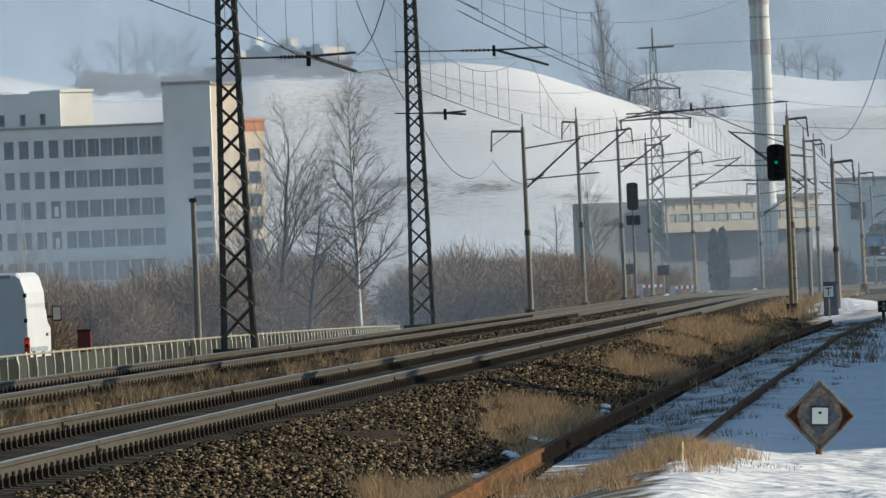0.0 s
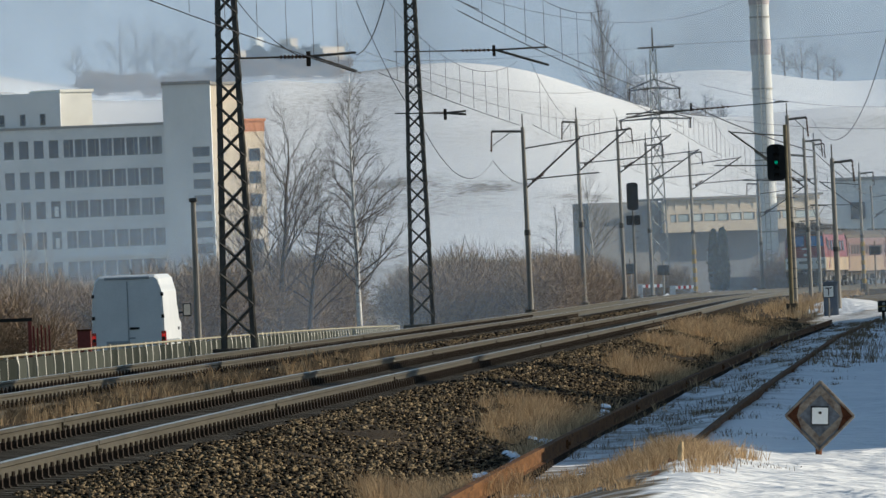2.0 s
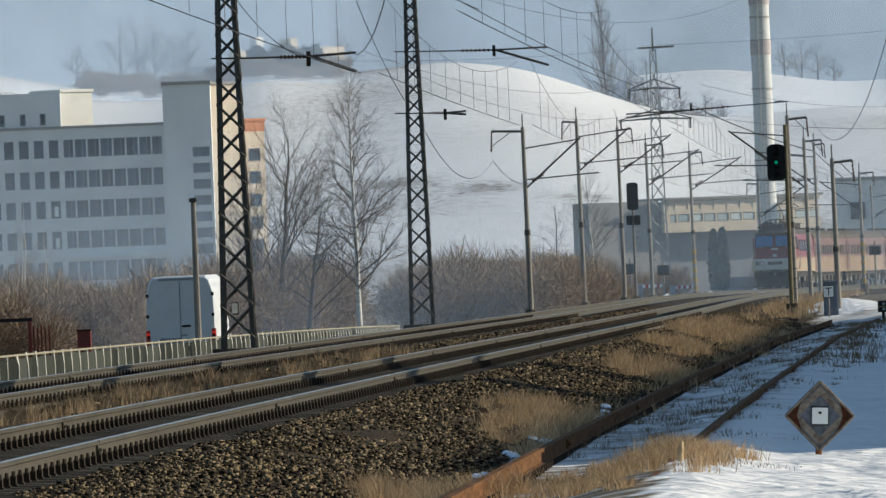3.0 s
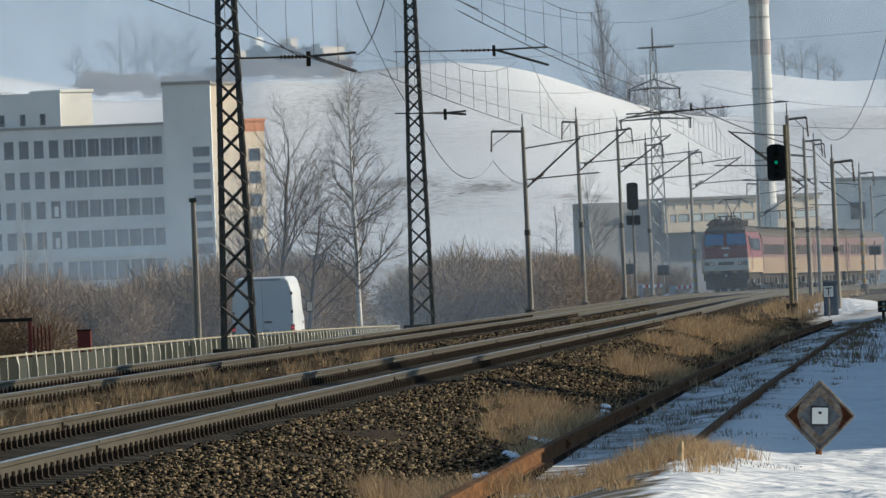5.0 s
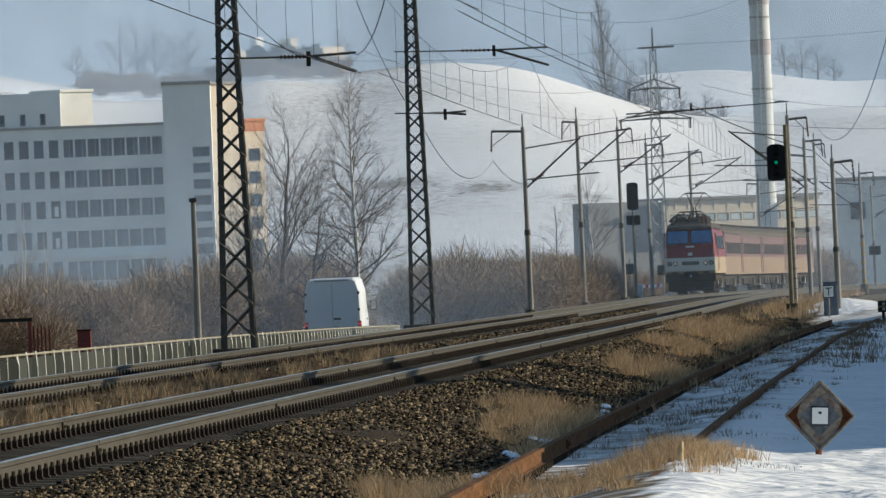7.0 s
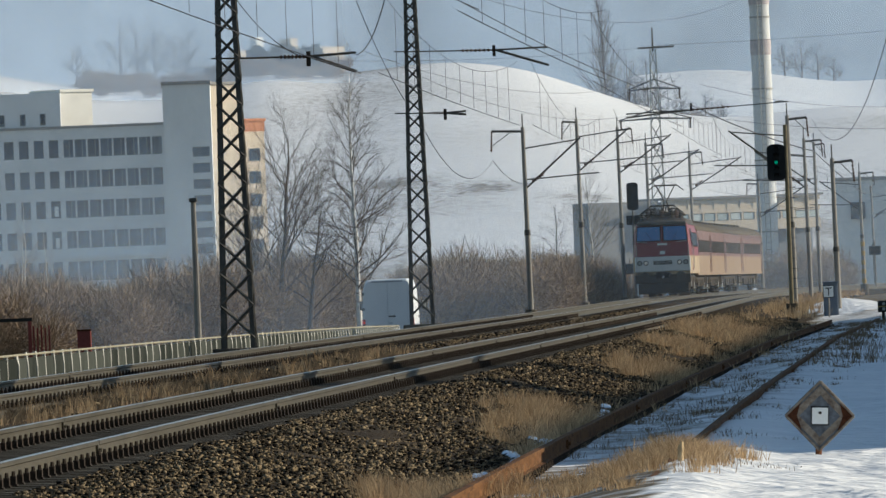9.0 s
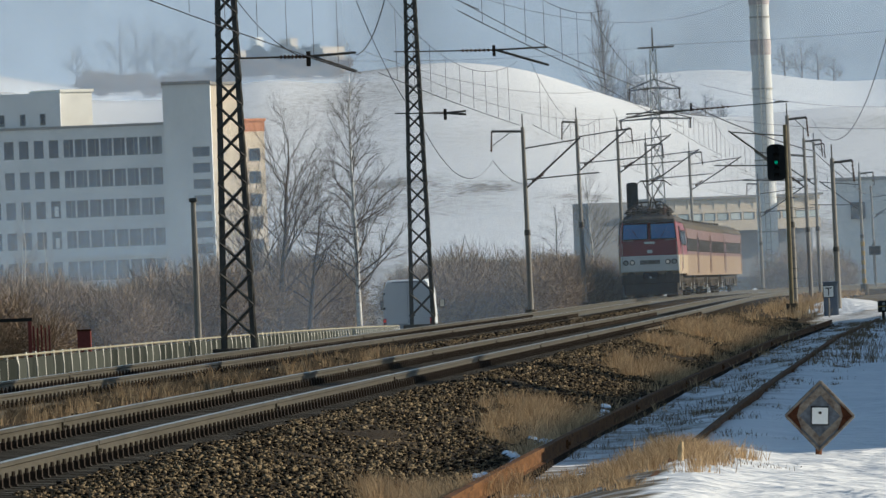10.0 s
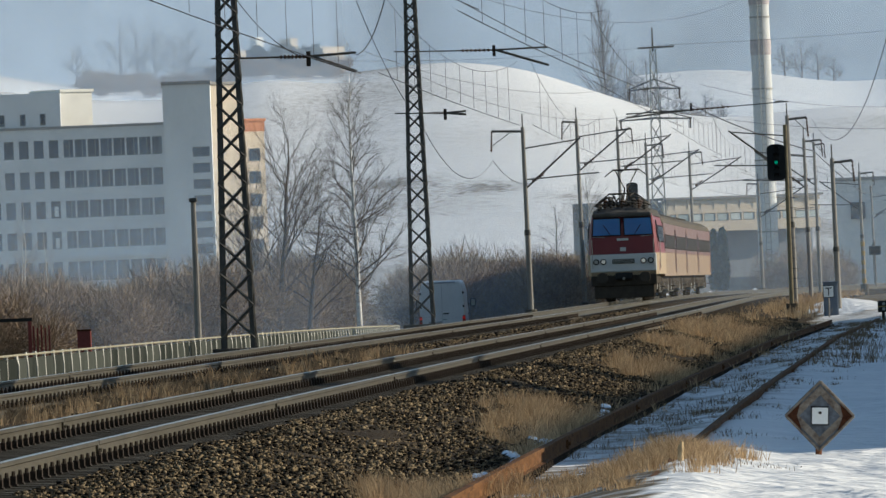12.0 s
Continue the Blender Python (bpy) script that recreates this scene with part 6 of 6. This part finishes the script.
def coach():
    """Passenger coach, cream below and red above; origin on the rails under its front end."""
    t = thing("passenger_coach", "red and cream passenger coach with a grey roof", "railway coach", "coaches of the train")
    L, hw = 25.7, 1.46

    def ring(y, k, z0, z1):
        return [(-hw + k, y, z0), (hw - k, y, z0), (hw - k, y, z1), (-hw + k, y, z1)]

    part("lower_body", loft(bmesh.new(), [ring(0.1, 0.03, 1.05, 2.12), ring(0.3, 0, 1.05, 2.12), ring(L - 0.3, 0, 1.05, 2.12), ring(L - 0.1, 0.03, 1.05, 2.12)]), CREAMP, t, "cream lower side")
    part("upper_body", loft(bmesh.new(), [ring(0.1, 0.03, 2.125, 3.45), ring(0.3, 0, 2.125, 3.45), ring(L - 0.3, 0, 2.125, 3.45), ring(L - 0.1, 0.03, 2.125, 3.45)]), COACHRED, t, "dull red window band")
    n = 8
    arc = lambda y, k: [((hw - k) * math.cos(math.pi * i / n), y, 3.455 + 0.62 * math.sin(math.pi * i / n)) for i in range(n + 1)]
    part("roof", loft(bmesh.new(), [arc(0.15, 0.06), arc(0.35, 0), arc(L - 0.35, 0), arc(L - 0.15, 0.06)]), ROOFGREY, t)
    for i in range(6):
        part("roof_vent", boxed(-0.25, 2.5 + i * 3.8, 4.0, 0.25, 3.0 + i * 3.8, 4.2, bevel=0.04), ROOFGREY, t)
    side_windows(t, L, hw, (2.35, 2.9), [3.0 + i * 1.97 for i in range(11)], 1.2, COACHGLASS)
    for s in (-1, 1):
        for y in (0.95, L - 0.95):
            d = part("door", boxed(s * (hw + 0.008) - 0.012, y - 0.4, 1.2, s * (hw + 0.008) + 0.012, y + 0.4, 3.25), COACHRED, t)
            part("pane", boxed(s * (hw + 0.024) - 0.004, y - 0.22, 2.3, s * (hw + 0.024) + 0.004, y + 0.22, 3.05), WINDOWGLASS, d)
            part("step", boxed(s * 1.3 - 0.1, y - 0.4, 0.55, s * 1.3 + 0.1, y + 0.4, 0.6), UNDER, d)
    part("gangway", boxed(-0.6, -0.28, 1.15, 0.6, 0.1, 3.3, bevel=0.05), BLACK, t)
    part("gangway", boxed(-0.6, L - 0.1, 1.15, 0.6, L + 0.28, 3.3, bevel=0.05), BLACK, t)
    part("underframe", boxed(-1.15, 1, 0.8, 1.15, L - 1, 1.06, bevel=0.02), UNDER, t)
    for y, w in ((7.4, 1.6), (10.2, 2.0), (13.4, 1.4), (16.0, 1.1)):
        part("equipment_box", boxed(-1.2, y - w / 2, 0.42, 1.2, y + w / 2, 0.82, bevel=0.04), UNDER, t)
    for y in (3.3, L - 3.3):
        bogie(t, y, 2.5, r=0.46)
    return t


loco = locomotive()
# body shell drawn in towards the roof
for ob in loco.children_recursive:
    for v in ob.data.vertices:
        v.co.x *= 1.05 - 0.075 * smooth(2.5, 4.0, v.co.z)
first = coach()
coaches = [first] + [copy_thing(first, Matrix()) for _ in range(3)]
for i, c in enumerate(coaches):
    tagged(c, "red and cream passenger coach, last of the train" if i == 3 else "red and cream passenger coach with a grey roof")


# ---- road vehicles ----
def van():
    """High-roofed panel van, back towards the camera; origin on the road under its rear."""
    t = thing("panel_van", "white high-roofed panel van driving along the road", "van")
    prof = [  # y, half width at sill, half width at roof, z sill, z shoulder, z roof
        (0.0, 0.98, 0.85, 0.42, 1.45, 2.58),
        (0.08, 1.0, 0.87, 0.36, 1.45, 2.64),
        (4.1, 1.0, 0.87, 0.36, 1.45, 2.66),
        (4.5, 1.0, 0.78, 0.36, 1.42, 2.52),
        (5.3, 0.98, 0.72, 0.36, 1.30, 1.62),
        (6.0, 0.90, 0.66, 0.36, 1.02, 1.14),
        (6.15, 0.84, 0.6, 0.42, 0.9, 1.0)]
    sec = []
    for y, a, b, z0, zm, z1 in prof:
        sec.append([(-a, y, z0), (a, y, z0), (a, y, zm), ((a + b) / 2 + 0.04, y, zm + (z1 - zm) * 0.6), (b, y, z1 - 0.1), (b - 0.11, y, z1), (-b + 0.11, y, z1), (-b, y, z1 - 0.1), (-(a + b) / 2 - 0.04, y, zm + (z1 - zm) * 0.6), (-a, y, zm)])
    part("body", loft(bmesh.new(), sec), VANPAINT, t)
    for s in (-1, 1):
        d = bmesh.new()
        q = [(s * 0.015, 0.55), (s * 0.93, 0.55), (s * 0.94, 1.45), (s * 0.91, 2.1), (s * 0.84, 2.46), (s * 0.015, 2.49)]
        v0 = [d.verts.new((x, -0.012 - 0.01 * (z < 1.5), z)) for x, z in q]
        v1 = [d.verts.new((x, 0.06, z)) for x, z in q]
        d.faces.new(v0)
        d.faces.new(v1[::-1])
        for i in range(6):
            j = (i + 1) % 6
            d.faces.new((v0[i], v1[i], v1[j], v0[j]))
        bmesh.ops.recalc_face_normals(d, faces=d.faces)
        door = part("rear_door", d, VANPAINT, t)
        for z in (0.9, 1.5, 2.1):
            part("hinge", boxed(s * 0.95 - 0.04, -0.04, z - 0.05, s * 0.95 + 0.04, 0.0, z + 0.05, bevel=0.01), BLACK, door)
        lamp = part("tail_light", boxed(s * 0.955 - 0.065, -0.03, 0.62, s * 0.955 + 0.065, 0.1, 1.1, bevel=0.02), BRAKELENS, t)
        part("lit_lens", boxed(s * 0.955 - 0.05, -0.036, 0.92, s * 0.955 + 0.05, -0.028, 1.02), TAILGLOW, lamp)
        mir = part("wing_mirror", boxed(s * 1.22 - 0.12, 4.62, 1.45, s * 1.22 + 0.12, 4.74, 1.82, bevel=0.03), BLACK, t)
        part("glass", boxed(s * 1.22 - 0.09, 4.612, 1.49, s * 1.22 + 0.09, 4.622, 1.79), LENS, mir)
        part("bracket", rodded((s * 0.92, 4.7, 1.55), (s * 1.15, 4.68, 1.58), 0.025, n=6), BLACK, mir)
        w = part("side_window", boxed(s * 0.93 - 0.06, 4.3, 1.5, s * 0.93 + 0.035, 5.1, 1.95, bevel=0.02), BLACK, t)
        part("badge", boxed(s * 1.003 - 0.004, 4.0, 1.1, s * 1.003 + 0.004, 4.5, 1.18), BLACK, t)
        part("side_strip", boxed(s * 1.005 - 0.012, 0.4, 0.75, s * 1.005 + 0.012, 4.2, 0.86), GREYPAINT, t)
        for y in (1.1, 4.95):
            wh = part("wheel", rodded((s * 0.72, y, 0.35), (s * 0.98, y, 0.35), 0.35, n=20), BLACK, t)
            part("hubcap", rodded((s * 0.97, y, 0.35), (s * 0.99, y, 0.35), 0.2, n=16), GALV, wh)
    part("bumper", boxed(-0.97, -0.1, 0.36, 0.97, 0.06, 0.58, bevel=0.03), GREYPAINT, t)
    pl = part("number_plate_recess", boxed(-0.62, -0.045, 0.68, -0.02, -0.02, 0.86, bevel=0.01), GREYPAINT, t)
    for i in range(5):
        part("plate_bar", boxed(-0.57 + i * 0.1, -0.052, 0.73, -0.5 + i * 0.1, -0.044, 0.81), LENS, pl)
    part("door_handle", boxed(0.03, -0.05, 1.16, 0.3, -0.02, 1.22, bevel=0.01), BLACK, t)
    part("badge", boxed(0.02, -0.03, 0.9, 0.18, -0.02, 0.95), GREYPAINT, t)
    part("brake_lamp", boxed(-0.62, -0.03, 2.53, 0.62, 0.04, 2.6, bevel=0.01), GREYPAINT, t)
    part("grab_edge", boxed(-0.008, -0.028, 0.6, 0.008, -0.012, 2.46), GREYPAINT, t)
    return t


the_van = van()


def car(px):
    """Dark car waiting at the crossing with dipped headlights."""
    t = thing("waiting_car", "dark car waiting at the crossing with headlights on", "car", at=px)
    sec = []
    for y, a, z0, z1 in ((0, 0.72, 0.35, 0.6), (0.15, 0.84, 0.25, 0.75), (1.1, 0.88, 0.22, 0.92), (1.9, 0.86, 0.22, 1.35), (3.2, 0.86, 0.22, 1.4), (4.0, 0.85, 0.25, 0.95), (4.2, 0.78, 0.35, 0.8)):
        sec.append([(-a, y, z0), (a, y, z0), (a, y, min(z1, 0.8)), (a * 0.75, y, z1), (-a * 0.75, y, z1), (-a, y, min(z1, 0.8))])
    part("body", loft(bmesh.new(), sec), BLACK, t)
    for s in (-1, 1):
        part("headlight", boxed(s * 0.6 - 0.13, -0.03, 0.52, s * 0.6 + 0.13, 0.1, 0.66, bevel=0.02), HEADGLOW, t)
        for y in (0.8, 3.3):
            part("wheel", rodded((s * 0.66, y, 0.31), (s * 0.87, y, 0.31), 0.31, n=16), BLACK, t)
    part("windscreen", boxed(-0.62, 1.2, 0.95, 0.62, 1.35, 1.25), WINDOWGLASS, t)


car((10.669, 600, ground_z(10.669, 602)))


# ---- what moves ----
def arc_table():
    ys = [60 + 0.5 * i for i in range(1700)]
    s, out = 0.0, []
    last = None
    for y in ys:
        p = Vector((far_x(y), y, far_z(y)))
        if last is not None:
            s += (p - last).length
        out.append((s, p))
        last = p
    return out


def motions():
    table = arc_table()

    def at(s):
        i = min(len(table) - 2, max(0, int(s / 0.501) - 4))
        while i < len(table) - 2 and table[i + 1][0] < s:
            i += 1
        (s0, p0), (s1, p1) = table[i], table[i + 1]
        return p0.lerp(p1, (s - s0) / (s1 - s0))

    def nose(t):
        return 355.14 + 26.18 * (12 - t) + 0.0028 * (12 - t) ** 2

    back = 0.0
    for ob, length, pivots in [(loco, 17.2, (4.1, 12.2))] + [(c, 26.1, (3.3, 22.4)) for c in coaches]:
        rows = []
        for i in range(25):
            t = i * 0.5
            s = nose(t) + back
            a, b = at(s + pivots[0]), at(s + pivots[1])
            d = (b - a).normalized()
            q = d.to_track_quat("Y", "Z").to_matrix().to_4x4()
            rows.append((t, Matrix.Translation(a - d * pivots[0]) @ q))
        walk(ob, rows)
        back += length
    rows = []
    for t, x in ((0, -10.969), (1.5, -9.204), (3, -7.686), (4.25, -6.613), (5.5, -5.431), (6.5, -4.503), (7.75, -3.372), (9, -2.257), (10.5, -1.199), (12, -0.144)):
        y = 228 + 16.3 * t
        rows.append((t, pose(x, y, road_z(y), 0, 0, -3.6 + 0.12 * t)))
    walk(the_van, rows)


motions()
